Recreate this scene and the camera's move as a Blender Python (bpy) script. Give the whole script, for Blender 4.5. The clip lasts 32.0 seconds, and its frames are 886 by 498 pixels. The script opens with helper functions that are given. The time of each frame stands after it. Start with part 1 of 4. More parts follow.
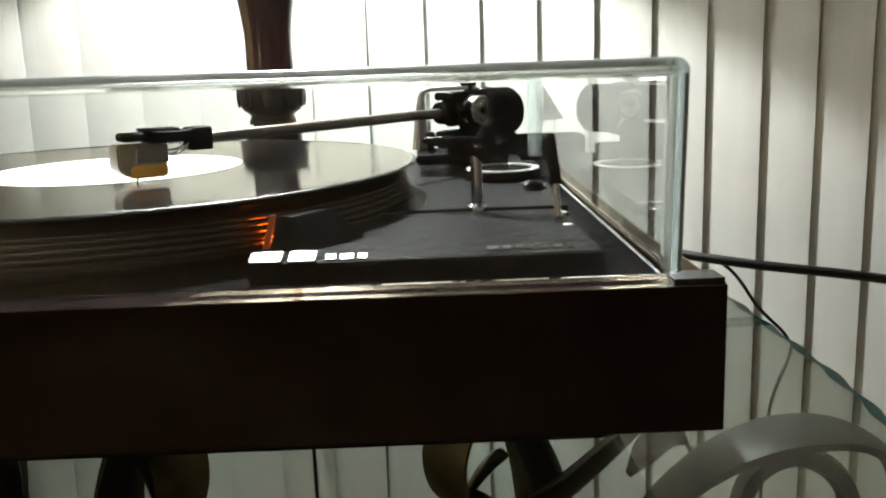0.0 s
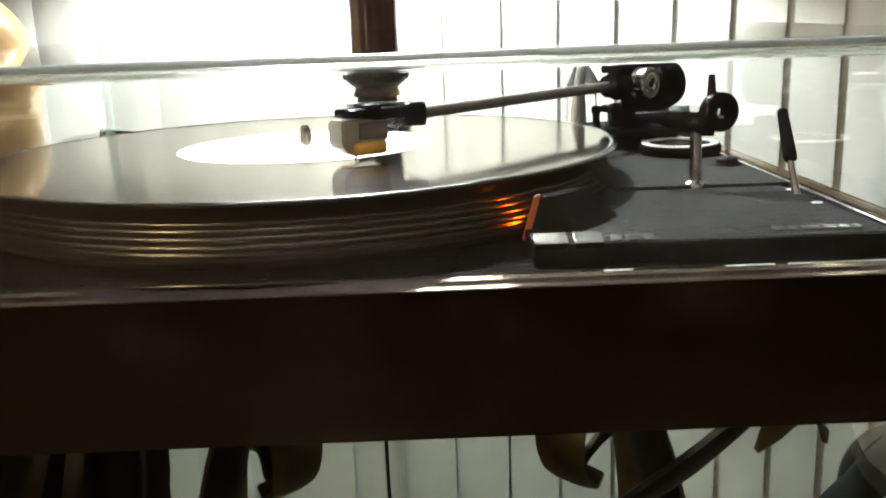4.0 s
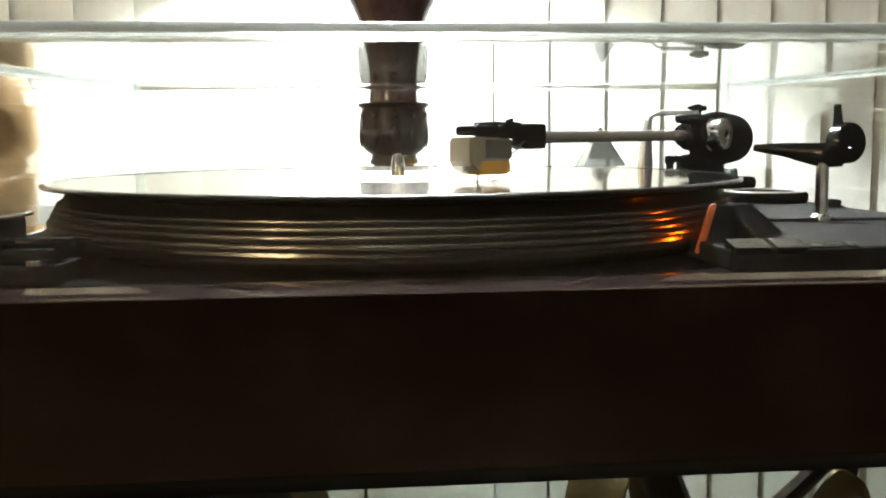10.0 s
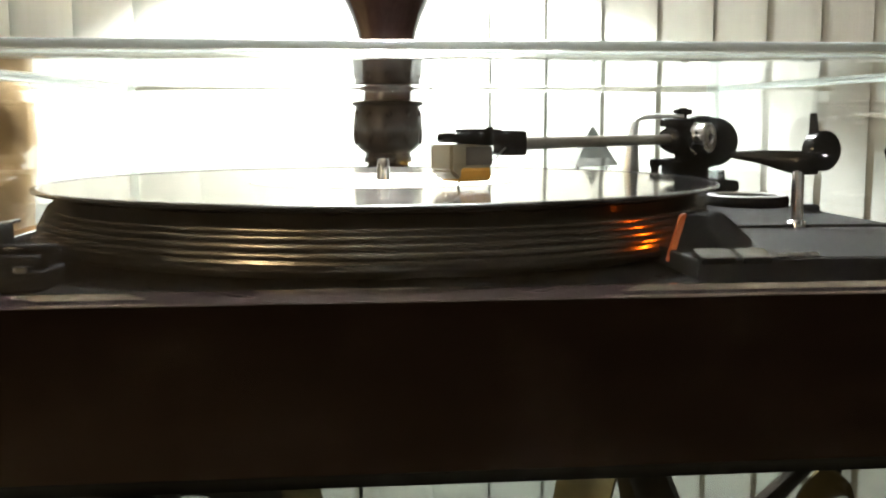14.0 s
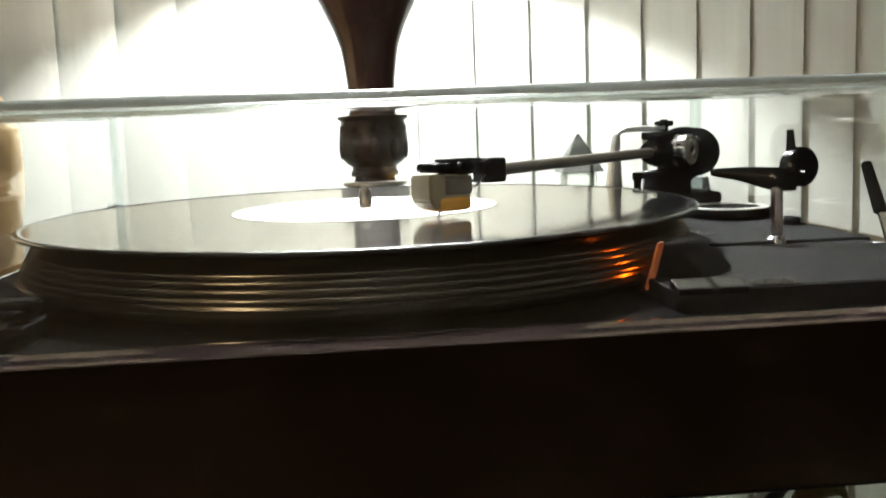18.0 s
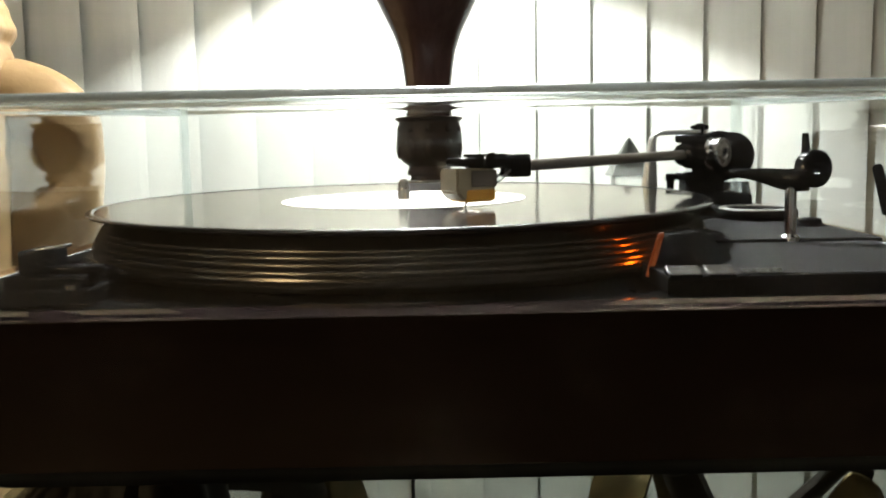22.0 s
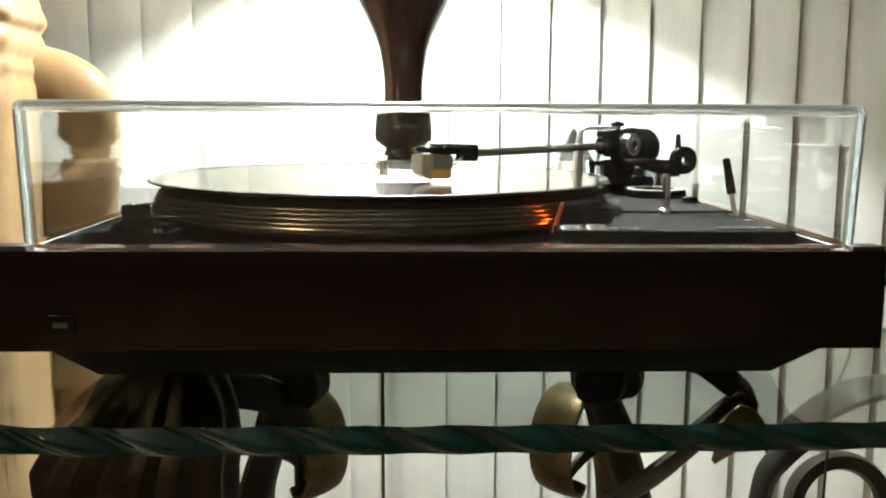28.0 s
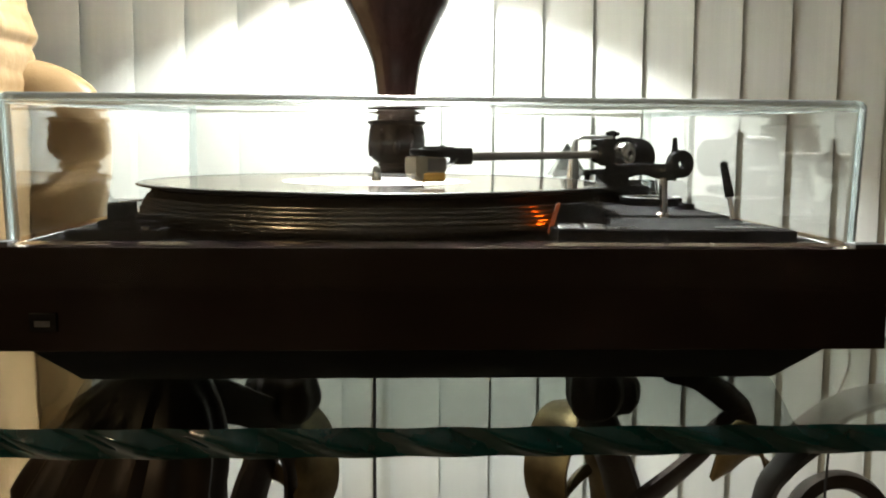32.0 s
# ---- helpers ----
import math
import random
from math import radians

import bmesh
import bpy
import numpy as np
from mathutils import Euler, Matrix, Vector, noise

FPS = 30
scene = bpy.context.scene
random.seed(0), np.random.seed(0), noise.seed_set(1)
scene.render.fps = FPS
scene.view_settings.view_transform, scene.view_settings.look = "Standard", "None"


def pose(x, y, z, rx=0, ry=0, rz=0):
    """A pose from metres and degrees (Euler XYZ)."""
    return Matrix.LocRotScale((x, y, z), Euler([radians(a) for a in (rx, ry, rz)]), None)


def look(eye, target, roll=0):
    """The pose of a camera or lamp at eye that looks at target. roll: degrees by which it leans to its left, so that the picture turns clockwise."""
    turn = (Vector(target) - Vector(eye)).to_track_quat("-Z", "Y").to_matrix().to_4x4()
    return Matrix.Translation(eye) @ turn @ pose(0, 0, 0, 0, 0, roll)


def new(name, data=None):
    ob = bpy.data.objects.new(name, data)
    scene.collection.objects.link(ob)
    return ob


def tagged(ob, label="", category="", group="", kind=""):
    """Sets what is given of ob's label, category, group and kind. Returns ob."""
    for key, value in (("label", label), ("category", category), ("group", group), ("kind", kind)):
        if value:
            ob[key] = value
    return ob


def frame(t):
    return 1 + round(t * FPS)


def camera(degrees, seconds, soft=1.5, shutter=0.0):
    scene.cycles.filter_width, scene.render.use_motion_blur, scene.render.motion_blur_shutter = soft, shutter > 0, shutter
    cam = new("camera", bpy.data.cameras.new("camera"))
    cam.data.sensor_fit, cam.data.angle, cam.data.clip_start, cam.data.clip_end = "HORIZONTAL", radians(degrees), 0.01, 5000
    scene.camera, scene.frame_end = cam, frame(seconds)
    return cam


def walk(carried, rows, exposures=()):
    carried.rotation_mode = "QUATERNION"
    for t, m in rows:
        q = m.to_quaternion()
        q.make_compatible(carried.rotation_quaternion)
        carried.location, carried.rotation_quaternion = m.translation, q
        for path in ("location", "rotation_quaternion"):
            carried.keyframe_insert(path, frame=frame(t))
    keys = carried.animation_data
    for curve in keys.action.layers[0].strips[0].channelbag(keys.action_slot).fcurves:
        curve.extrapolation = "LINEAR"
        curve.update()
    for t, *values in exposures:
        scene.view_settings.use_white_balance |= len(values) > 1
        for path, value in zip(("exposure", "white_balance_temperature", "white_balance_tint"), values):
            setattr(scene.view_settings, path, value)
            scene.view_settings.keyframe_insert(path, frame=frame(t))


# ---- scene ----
cam = camera(54.29, 32.0, 2.0)
PATH = [
    (0, (0.1561, -0.4392, 0.9696), (0.1860, 1.5237, 0.5872), -1.93),
    (0.5, (0.1296, -0.4569, 0.9611), (0.1432, 1.5178, 0.6439), -1.60),
    (1, (0.1065, -0.4502, 0.9553), (0.1109, 1.5204, 0.6138), -0.99),
    (1.5, (0.0939, -0.4419, 0.9610), (0.0891, 1.5277, 0.6135), -1.07),
    (2, (0.0782, -0.4410, 0.9661), (0.0713, 1.5288, 0.6197), -0.77),
    (2.5, (0.0731, -0.4407, 0.9665), (0.0654, 1.5232, 0.5880), -1.11),
    (4.5, (0.0511, -0.4227, 0.9763), (0.0624, 1.5258, 0.5252), -2.20),
    (5, (0.0278, -0.4163, 0.9766), (0.0550, 1.5344, 0.5363), -1.46),
    (5.5, (0.0078, -0.4109, 0.9813), (0.0635, 1.5374, 0.5331), -1.71),
    (6, (-0.0079, -0.4059, 0.9812), (0.0892, 1.5335, 0.5023), -1.41),
    (6.5, (-0.0172, -0.4021, 0.9820), (0.0837, 1.5296, 0.4736), -1.41),
    (7, (-0.0221, -0.4014, 0.9856), (0.0838, 1.5331, 0.4891), -1.21),
    (7.5, (-0.0224, -0.3990, 0.9858), (0.1038, 1.5368, 0.4991), -0.97),
    (8, (-0.0247, -0.3989, 0.9823), (0.0948, 1.5417, 0.5137), -0.98),
    (8.5, (-0.0223, -0.3983, 0.9489), (0.1334, 1.5809, 0.7068), 1.83),
    (9, (-0.0180, -0.4045, 0.9354), (0.1264, 1.5830, 0.7648), 0.11),
    (9.5, (-0.0146, -0.4017, 0.9346), (0.1472, 1.5808, 0.7261), -0.92),
    (10, (-0.0135, -0.4018, 0.9392), (0.1547, 1.5802, 0.7308), -0.59),
    (10.5, (-0.0110, -0.4017, 0.9423), (0.1629, 1.5792, 0.7285), -0.99),
    (11, (-0.0098, -0.4014, 0.9415), (0.1712, 1.5775, 0.7153), -0.55),
    (11.5, (-0.0108, -0.4017, 0.9414), (0.1724, 1.5772, 0.7168), -0.51),
    (12, (-0.0083, -0.4019, 0.9430), (0.1769, 1.5762, 0.7136), -0.33),
    (12.5, (-0.0041, -0.4022, 0.9434), (0.1910, 1.5747, 0.7119), -0.30),
    (13, (-0.0017, -0.4021, 0.9449), (0.2015, 1.5749, 0.7212), 0.09),
    (13.5, (-0.0057, -0.4071, 0.9442), (0.1745, 1.5724, 0.7219), 0.22),
    (15.5, (-0.0054, -0.4117, 0.9515), (0.1231, 1.5692, 0.7074), -1.37),
    (16, (-0.0032, -0.4078, 0.9547), (0.1425, 1.5726, 0.7162), -1.86),
    (16.5, (-0.0032, -0.4109, 0.9585), (0.1388, 1.5717, 0.7373), -2.21),
    (17, (-0.0011, -0.4101, 0.9571), (0.1558, 1.5719, 0.7408), -2.25),
    (17.5, (-0.0010, -0.4101, 0.9570), (0.1614, 1.5703, 0.7291), -2.24),
    (18, (-0.0003, -0.4103, 0.9580), (0.1743, 1.5685, 0.7255), -2.19),
    (18.5, (0.0001, -0.4111, 0.9580), (0.1717, 1.5662, 0.7114), -2.49),
    (19, (-0.0067, -0.4186, 0.9552), (0.1131, 1.5596, 0.6860), -3.03),
    (19.5, (-0.0067, -0.4292, 0.9614), (0.0174, 1.5551, 0.7127), -3.42),
    (20, (0.0089, -0.4326, 0.9635), (0.0075, 1.5537, 0.7302), -4.92),
    (20.5, (-0.0014, -0.4313, 0.9805), (-0.0448, 1.5582, 0.7800), -3.36),
    (21, (0.0054, -0.4254, 0.9814), (-0.0202, 1.5586, 0.7305), -3.77),
    (21.5, (0.0148, -0.4216, 0.9698), (0.0300, 1.5676, 0.7628), -2.60),
    (22, (0.0171, -0.4422, 0.9533), (0.0276, 1.5461, 0.7371), -1.08),
    (22.5, (0.0204, -0.4622, 0.9493), (0.0532, 1.5223, 0.7030), -0.85),
    (23, (0.0292, -0.4740, 0.9502), (0.0544, 1.5175, 0.7671), -0.62),
    (23.5, (0.0327, -0.4962, 0.9459), (0.0360, 1.4949, 0.7572), -0.46),
    (24, (0.0281, -0.5269, 0.9516), (0.0861, 1.4551, 0.6896), -1.09),
    (24.5, (0.0258, -0.5594, 0.9563), (0.1155, 1.4211, 0.6921), 0.23),
    (25, (0.0264, -0.5877, 0.9512), (0.0662, 1.3952, 0.6932), -0.72),
    (25.5, (0.0267, -0.5889, 0.9454), (0.0964, 1.3926, 0.6828), -1.07),
    (27.5, (0.0156, -0.5883, 0.9565), (0.0689, 1.3903, 0.6690), 0.03),
    (28, (0.0177, -0.5850, 0.9599), (0.0938, 1.3959, 0.6942), 0.30),
    (28.5, (0.0176, -0.5837, 0.9599), (0.0970, 1.4018, 0.7333), -0.20),
    (29, (0.0175, -0.5823, 0.9558), (0.1075, 1.4067, 0.7664), -0.21),
    (29.5, (0.0192, -0.5806, 0.9530), (0.1130, 1.4080, 0.7607), -0.39),
    (30, (0.0176, -0.5804, 0.9497), (0.1000, 1.4108, 0.7818), -0.07),
    (30.5, (0.0146, -0.5810, 0.9473), (0.0929, 1.4076, 0.7495), 0.48),
    (31, (0.0162, -0.5795, 0.9476), (0.1011, 1.4082, 0.7433), 0.42),
    (31.5, (0.0142, -0.5762, 0.9464), (0.1127, 1.4110, 0.7428), 0.68),
    (32, (0.0173, -0.5769, 0.9437), (0.1109, 1.4110, 0.7455), 0.41),
]
EXPOSURES = [(0, -0.28), (1, 0.10), (2.5, 0.25), (4.5, 0.38), (6, 0.5), (8, 0.6), (9, 0.57), (13, 0.6), (15.5, 0.45), (17, 0.16), (19, -0.06), (20, -0.08), (21, -0.36), (22, -0.18), (23, 0.08), (24, -0.08), (25, 0.1), (28, 0.42), (29.5, 0.14), (32, 0.0)]
walk(cam, [(t, look(eye, target, roll)) for t, eye, target, roll in PATH], EXPOSURES)

# ---- world, lamp light ----
world = bpy.data.worlds.new("world")
scene.world = world
world.use_nodes = True
world.node_tree.nodes["Background"].inputs[0].default_value = (0.9, 0.95, 1.0, 1)
world.node_tree.nodes["Background"].inputs[1].default_value = 0.004

LAMP = (0.0104, 0.403)
GLASS_Z = 0.826
FLOOR_Z = 0.15
bulb_data = bpy.data.lights.new("lamp_bulb", "POINT")
bulb_data.energy, bulb_data.color, bulb_data.shadow_soft_size = 54.0, (0.98, 0.99, 0.975), 0.013
new("lamp_bulb", bulb_data).location = (LAMP[0], LAMP[1], 1.47)


# ---- materials ----
def material(name, base, rough=0.5, metal=0.0, **more):
    m = bpy.data.materials.new(name)
    m.use_nodes = True
    b = m.node_tree.nodes["Principled BSDF"]
    b.inputs["Base Color"].default_value = (*base, 1)
    b.inputs["Roughness"].default_value = rough
    b.inputs["Metallic"].default_value = metal
    for key, value in more.items():
        b.inputs[key.replace("_", " ")].default_value = value
    return m


def grain(m, a, b, scale=(1, 1, 1), size=60.0, detail=6.0, rough=None, bump=0.0, bump_size=400.0, distort=0.0):
    """Colour that wanders between a and b, roughness that wanders between two values, and fine relief."""
    t = m.node_tree
    n, l = t.nodes, t.links
    p = n["Principled BSDF"]
    co, mp = n.new("ShaderNodeTexCoord"), n.new("ShaderNodeMapping")
    mp.inputs["Scale"].default_value = scale
    l.new(co.outputs["Object"], mp.inputs["Vector"])
    tex = n.new("ShaderNodeTexNoise")
    tex.inputs["Scale"].default_value, tex.inputs["Detail"].default_value = size, detail
    tex.inputs["Distortion"].default_value = distort
    l.new(mp.outputs["Vector"], tex.inputs["Vector"])
    ramp = n.new("ShaderNodeValToRGB")
    ramp.color_ramp.elements[0].position, ramp.color_ramp.elements[1].position = 0.32, 0.68
    ramp.color_ramp.elements[0].color, ramp.color_ramp.elements[1].color = (*a, 1), (*b, 1)
    l.new(tex.outputs["Fac"], ramp.inputs["Fac"])
    l.new(ramp.outputs["Color"], p.inputs["Base Color"])
    if rough:
        mr = n.new("ShaderNodeMapRange")
        mr.inputs["To Min"].default_value, mr.inputs["To Max"].default_value = rough
        l.new(tex.outputs["Fac"], mr.inputs["Value"])
        l.new(mr.outputs["Result"], p.inputs["Roughness"])
    if bump:
        fine, bp = n.new("ShaderNodeTexNoise"), n.new("ShaderNodeBump")
        fine.inputs["Scale"].default_value, fine.inputs["Detail"].default_value = bump_size, 5
        bp.inputs["Strength"].default_value, bp.inputs["Distance"].default_value = bump, 0.001
        l.new(mp.outputs["Vector"], fine.inputs["Vector"])
        l.new(fine.outputs["Fac"], bp.inputs["Height"])
        l.new(bp.outputs["Normal"], p.inputs["Normal"])
    return m


def capped(m, f0=0.03, f90=0.25, power=5.0, tint=(1, 1, 1), across=0.0):
    """Worn or grooved surface: diffuse with a gloss that stays weak even at grazing angles."""
    n, l = m.node_tree.nodes, m.node_tree.links
    p = n["Principled BSDF"]
    d, g, mix, lw = n.new("ShaderNodeBsdfDiffuse"), n.new("ShaderNodeBsdfGlossy"), n.new("ShaderNodeMixShader"), n.new("ShaderNodeLayerWeight")
    lw.inputs["Blend"].default_value = 0.5
    d.inputs["Color"].default_value = p.inputs["Base Color"].default_value
    g.inputs["Roughness"].default_value = p.inputs["Roughness"].default_value
    g.inputs["Color"].default_value = (*tint, 1)
    if across:
        # grooves: the gloss smears across them, not along them
        tan = n.new("ShaderNodeTangent")
        tan.direction_type, tan.axis = "RADIAL", "Z"
        l.new(tan.outputs[0], g.inputs["Tangent"])
        g.inputs["Anisotropy"].default_value = across
    for key, nodes in (("Base Color", (d,)), ("Roughness", (g,)), ("Normal", (d, g))):
        for k in p.inputs[key].links:
            for node in nodes:
                l.new(k.from_socket, node.inputs["Color" if key == "Base Color" else key])
    pw, ma = n.new("ShaderNodeMath"), n.new("ShaderNodeMath")
    pw.operation, pw.inputs[1].default_value = "POWER", power
    ma.operation, ma.inputs[1].default_value, ma.inputs[2].default_value = "MULTIPLY_ADD", f90 - f0, f0
    l.new(lw.outputs["Facing"], pw.inputs[0])
    l.new(pw.outputs[0], ma.inputs[0])
    l.new(ma.outputs[0], mix.inputs["Fac"])
    l.new(d.outputs[0], mix.inputs[1])
    l.new(g.outputs[0], mix.inputs[2])
    l.new(mix.outputs[0], n["Material Output"].inputs["Surface"])
    n.remove(p)
    return m


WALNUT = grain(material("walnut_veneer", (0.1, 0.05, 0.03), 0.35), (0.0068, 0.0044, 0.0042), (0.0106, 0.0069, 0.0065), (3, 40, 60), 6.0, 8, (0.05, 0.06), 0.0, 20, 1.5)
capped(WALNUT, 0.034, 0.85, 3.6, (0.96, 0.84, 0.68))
PAN = grain(material("black_base", (0.012, 0.012, 0.012), 0.55), (0.003, 0.003, 0.003), (0.006, 0.006, 0.006), size=90, bump=0.2)
capped(PAN, 0.008, 0.05)
DECK = grain(material("deck_paint", (0.03, 0.03, 0.031), 0.38), (0.002, 0.002, 0.0022), (0.0042, 0.0042, 0.0042), size=220, rough=(0.22, 0.3))
capped(DECK, 0.005, 0.035)
PANEL = grain(material("panel_paint", (0.07, 0.07, 0.07), 0.36), (0.009, 0.009, 0.009), (0.015, 0.015, 0.0145), (1, 12, 12), 160, 4, (0.22, 0.3))
capped(PANEL, 0.012, 0.085)
BLACK = grain(material("black_plastic", (0.012, 0.012, 0.013), 0.32), (0.003, 0.003, 0.0034), (0.006, 0.006, 0.006), size=150, rough=(0.16, 0.28))
capped(BLACK, 0.018, 0.08)
PLATTER = grain(material("platter_metal", (0.012, 0.011, 0.010), 0.3), (0.004, 0.0036, 0.0031), (0.0065, 0.0059, 0.0051), size=40, rough=(0.22, 0.26))
capped(PLATTER, 0.115, 0.115, 3.0, (1.0, 0.90, 0.74))
CHROME = grain(material("chrome", (0.75, 0.75, 0.76), 0.12, 1.0), (0.62, 0.62, 0.63), (0.8, 0.8, 0.81), size=120, rough=(0.08, 0.2))
ALU = grain(material("satin_aluminium", (0.5, 0.5, 0.48), 0.34, 0.9), (0.42, 0.42, 0.4), (0.56, 0.56, 0.54), (1, 30, 30), 90, 4, (0.28, 0.42))
ARM_TUBE = grain(material("arm_tube_metal", (0.24, 0.21, 0.17), 0.35, 0.8), (0.15, 0.132, 0.108), (0.22, 0.195, 0.165), (1, 30, 30), 90, 4, (0.28, 0.4))
CREAM = grain(material("cream_plastic", (0.62, 0.55, 0.36), 0.35), (0.135, 0.112, 0.068), (0.19, 0.16, 0.10), size=140)
SMOKE = grain(material("smoky_brown_plastic", (0.07, 0.06, 0.05), 0.35), (0.045, 0.037, 0.030), (0.085, 0.070, 0.055), size=140)
AMBER = grain(material("amber_plastic", (0.62, 0.28, 0.03), 0.25), (0.34, 0.16, 0.02), (0.46, 0.24, 0.04), size=140)
LABEL = grain(material("record_label_paper", (0.8, 0.78, 0.72), 0.6), (0.74, 0.72, 0.66), (0.83, 0.81, 0.76), size=70, bump=0.05)
MARK = grain(material("silver_print", (0.55, 0.55, 0.54), 0.35, 1.0), (0.24, 0.24, 0.235), (0.36, 0.36, 0.35), size=300, rough=(0.10, 0.18))
KEY = grain(material("satin_key_metal", (0.3, 0.3, 0.3), 0.25, 1.0), (0.19, 0.19, 0.186), (0.26, 0.26, 0.25), size=300, rough=(0.14, 0.2))
DIM = grain(material("dull_print", (0.1, 0.1, 0.1), 0.5), (0.025, 0.025, 0.027), (0.05, 0.05, 0.052), size=300)
VANE = grain(material("vinyl_vane", (0.72, 0.73, 0.69), 0.42), (0.675, 0.70, 0.655), (0.735, 0.755, 0.71), (1, 1, 0.05), 30, 4, (0.36, 0.48), 0.03, 60)


def let_through(m, share):
    """Thin sheet: some of the light comes through to the other side."""
    n, l = m.node_tree.nodes, m.node_tree.links
    p, t, mix = n["Principled BSDF"], n.new("ShaderNodeBsdfTranslucent"), n.new("ShaderNodeMixShader")
    l.new(p.inputs["Base Color"].links[0].from_socket, t.inputs["Color"])
    mix.inputs["Fac"].default_value = share
    l.new(p.outputs[0], mix.inputs[1])
    l.new(t.outputs[0], mix.inputs[2])
    l.new(mix.outputs[0], n["Material Output"].inputs["Surface"])


let_through(VANE, 0.1)
LEATHER = grain(material("tan_leather", (0.62, 0.45, 0.25), 0.45), (0.21, 0.137, 0.064), (0.285, 0.193, 0.097), size=9, rough=(0.34, 0.5), bump=1.0, bump_size=75)
LEATHER.node_tree.nodes["Principled BSDF"].inputs["Specular IOR Level"].default_value = 0.3
THREAD = grain(material("dark_thread", (0.16, 0.1, 0.05), 0.8), (0.2, 0.13, 0.06), (0.28, 0.18, 0.09), size=600)
MAHOGANY = grain(material("mahogany_gloss", (0.1, 0.03, 0.02), 0.18), (0.042, 0.021, 0.020), (0.062, 0.031, 0.029), (30, 30, 4), 4, 6, (0.12, 0.24), distort=0.8)
CARVED = grain(material("carved_bronze", (0.09, 0.05, 0.035), 0.3, 0.1, Specular_IOR_Level=0.3), (0.012, 0.0075, 0.0078), (0.036, 0.022, 0.020), size=120, rough=(0.22, 0.4), bump=0.4, bump_size=160)
NECK = capped(grain(material("dull_bronze", (0.03, 0.018, 0.014), 0.5), (0.02, 0.012, 0.01), (0.04, 0.024, 0.018), size=120, rough=(0.4, 0.6)), 0.01, 0.06)
BRONZE = grain(material("bronze_iron", (0.075, 0.05, 0.032), 0.42, 0.55), (0.010, 0.0068, 0.0048), (0.025, 0.017, 0.011), size=26, rough=(0.3, 0.55), bump=0.35, bump_size=130)
IRON = grain(material("blackened_iron", (0.008, 0.007, 0.006), 0.5), (0.004, 0.0038, 0.0034), (0.010, 0.009, 0.008), size=60, rough=(0.35, 0.55))
BRASS = grain(material("aged_brass", (0.36, 0.27, 0.11), 0.4, 0.7), (0.06, 0.042, 0.018), (0.19, 0.140, 0.062), size=24, rough=(0.28, 0.52), bump=0.25, bump_size=130)
RUBBER = grain(material("black_rubber", (0.012, 0.012, 0.012), 0.5), (0.004, 0.004, 0.004), (0.009, 0.009, 0.009), size=200)
CARPET = grain(material("brown_carpet", (0.15, 0.12, 0.09), 0.95), (0.2, 0.165, 0.125), (0.31, 0.26, 0.2), size=240, bump=1.0, bump_size=700)
CEILING = grain(material("ceiling_paint", (0.82, 0.82, 0.8), 0.8), (0.79, 0.79, 0.77), (0.85, 0.85, 0.83), size=4, bump=0.2, bump_size=220)
WALL = grain(material("wall_paint", (0.6, 0.59, 0.55), 0.8), (0.40, 0.385, 0.35), (0.46, 0.445, 0.41), size=3, bump=0.15, bump_size=180)
AMBER_FACE = grain(material("amber_window", (0.3, 0.09, 0.02), 0.35), (0.11, 0.03, 0.007), (0.17, 0.05, 0.01), size=200)
NEON = material("neon_glow", (0.9, 0.3, 0.05), 0.4)
NEON.node_tree.nodes["Principled BSDF"].inputs["Emission Color"].default_value = (1.0, 0.14, 0.006, 1)
NEON.node_tree.nodes["Principled BSDF"].inputs["Emission Strength"].default_value = 85.0
AMBER_FACE.node_tree.nodes["Principled BSDF"].inputs["Emission Color"].default_value = (1.0, 0.16, 0.02, 1)
AMBER_FACE.node_tree.nodes["Principled BSDF"].inputs["Emission Strength"].default_value = 0.06
GLOBE = material("frosted_globe", (0.9, 0.85, 0.75), 0.4)
GLOBE.node_tree.nodes["Principled BSDF"].inputs["Emission Color"].default_value = (1.0, 0.76, 0.46, 1)
GLOBE.node_tree.nodes["Principled BSDF"].inputs["Emission Strength"].default_value = 200.0
ACRYLIC = material("clear_acrylic", (0.97, 0.99, 0.985), 0.0, IOR=1.49, Transmission_Weight=1.0)


PLATE = material("green_glass", (0.52, 0.56, 0.52), 0.0, IOR=1.52, Transmission_Weight=1.0)
PLATE_EDGE = grain(material("green_glass_edge", (0.004, 0.07, 0.064), 0.04), (0.0008, 0.0160, 0.0160), (0.0015, 0.0260, 0.0250), size=60, rough=(0.01, 0.03))
# part-diffuse aqua: imitates lamp light piped out through the cover's clear edges
ACRYLIC_EDGE = material("edge_lit_acrylic", (0.82, 0.965, 0.95), 0.16, IOR=1.49, Transmission_Weight=0.74)
CRYSTAL = material("smoked_crystal", (0.26, 0.26, 0.26), 0.02, IOR=1.5, Transmission_Weight=0.95)


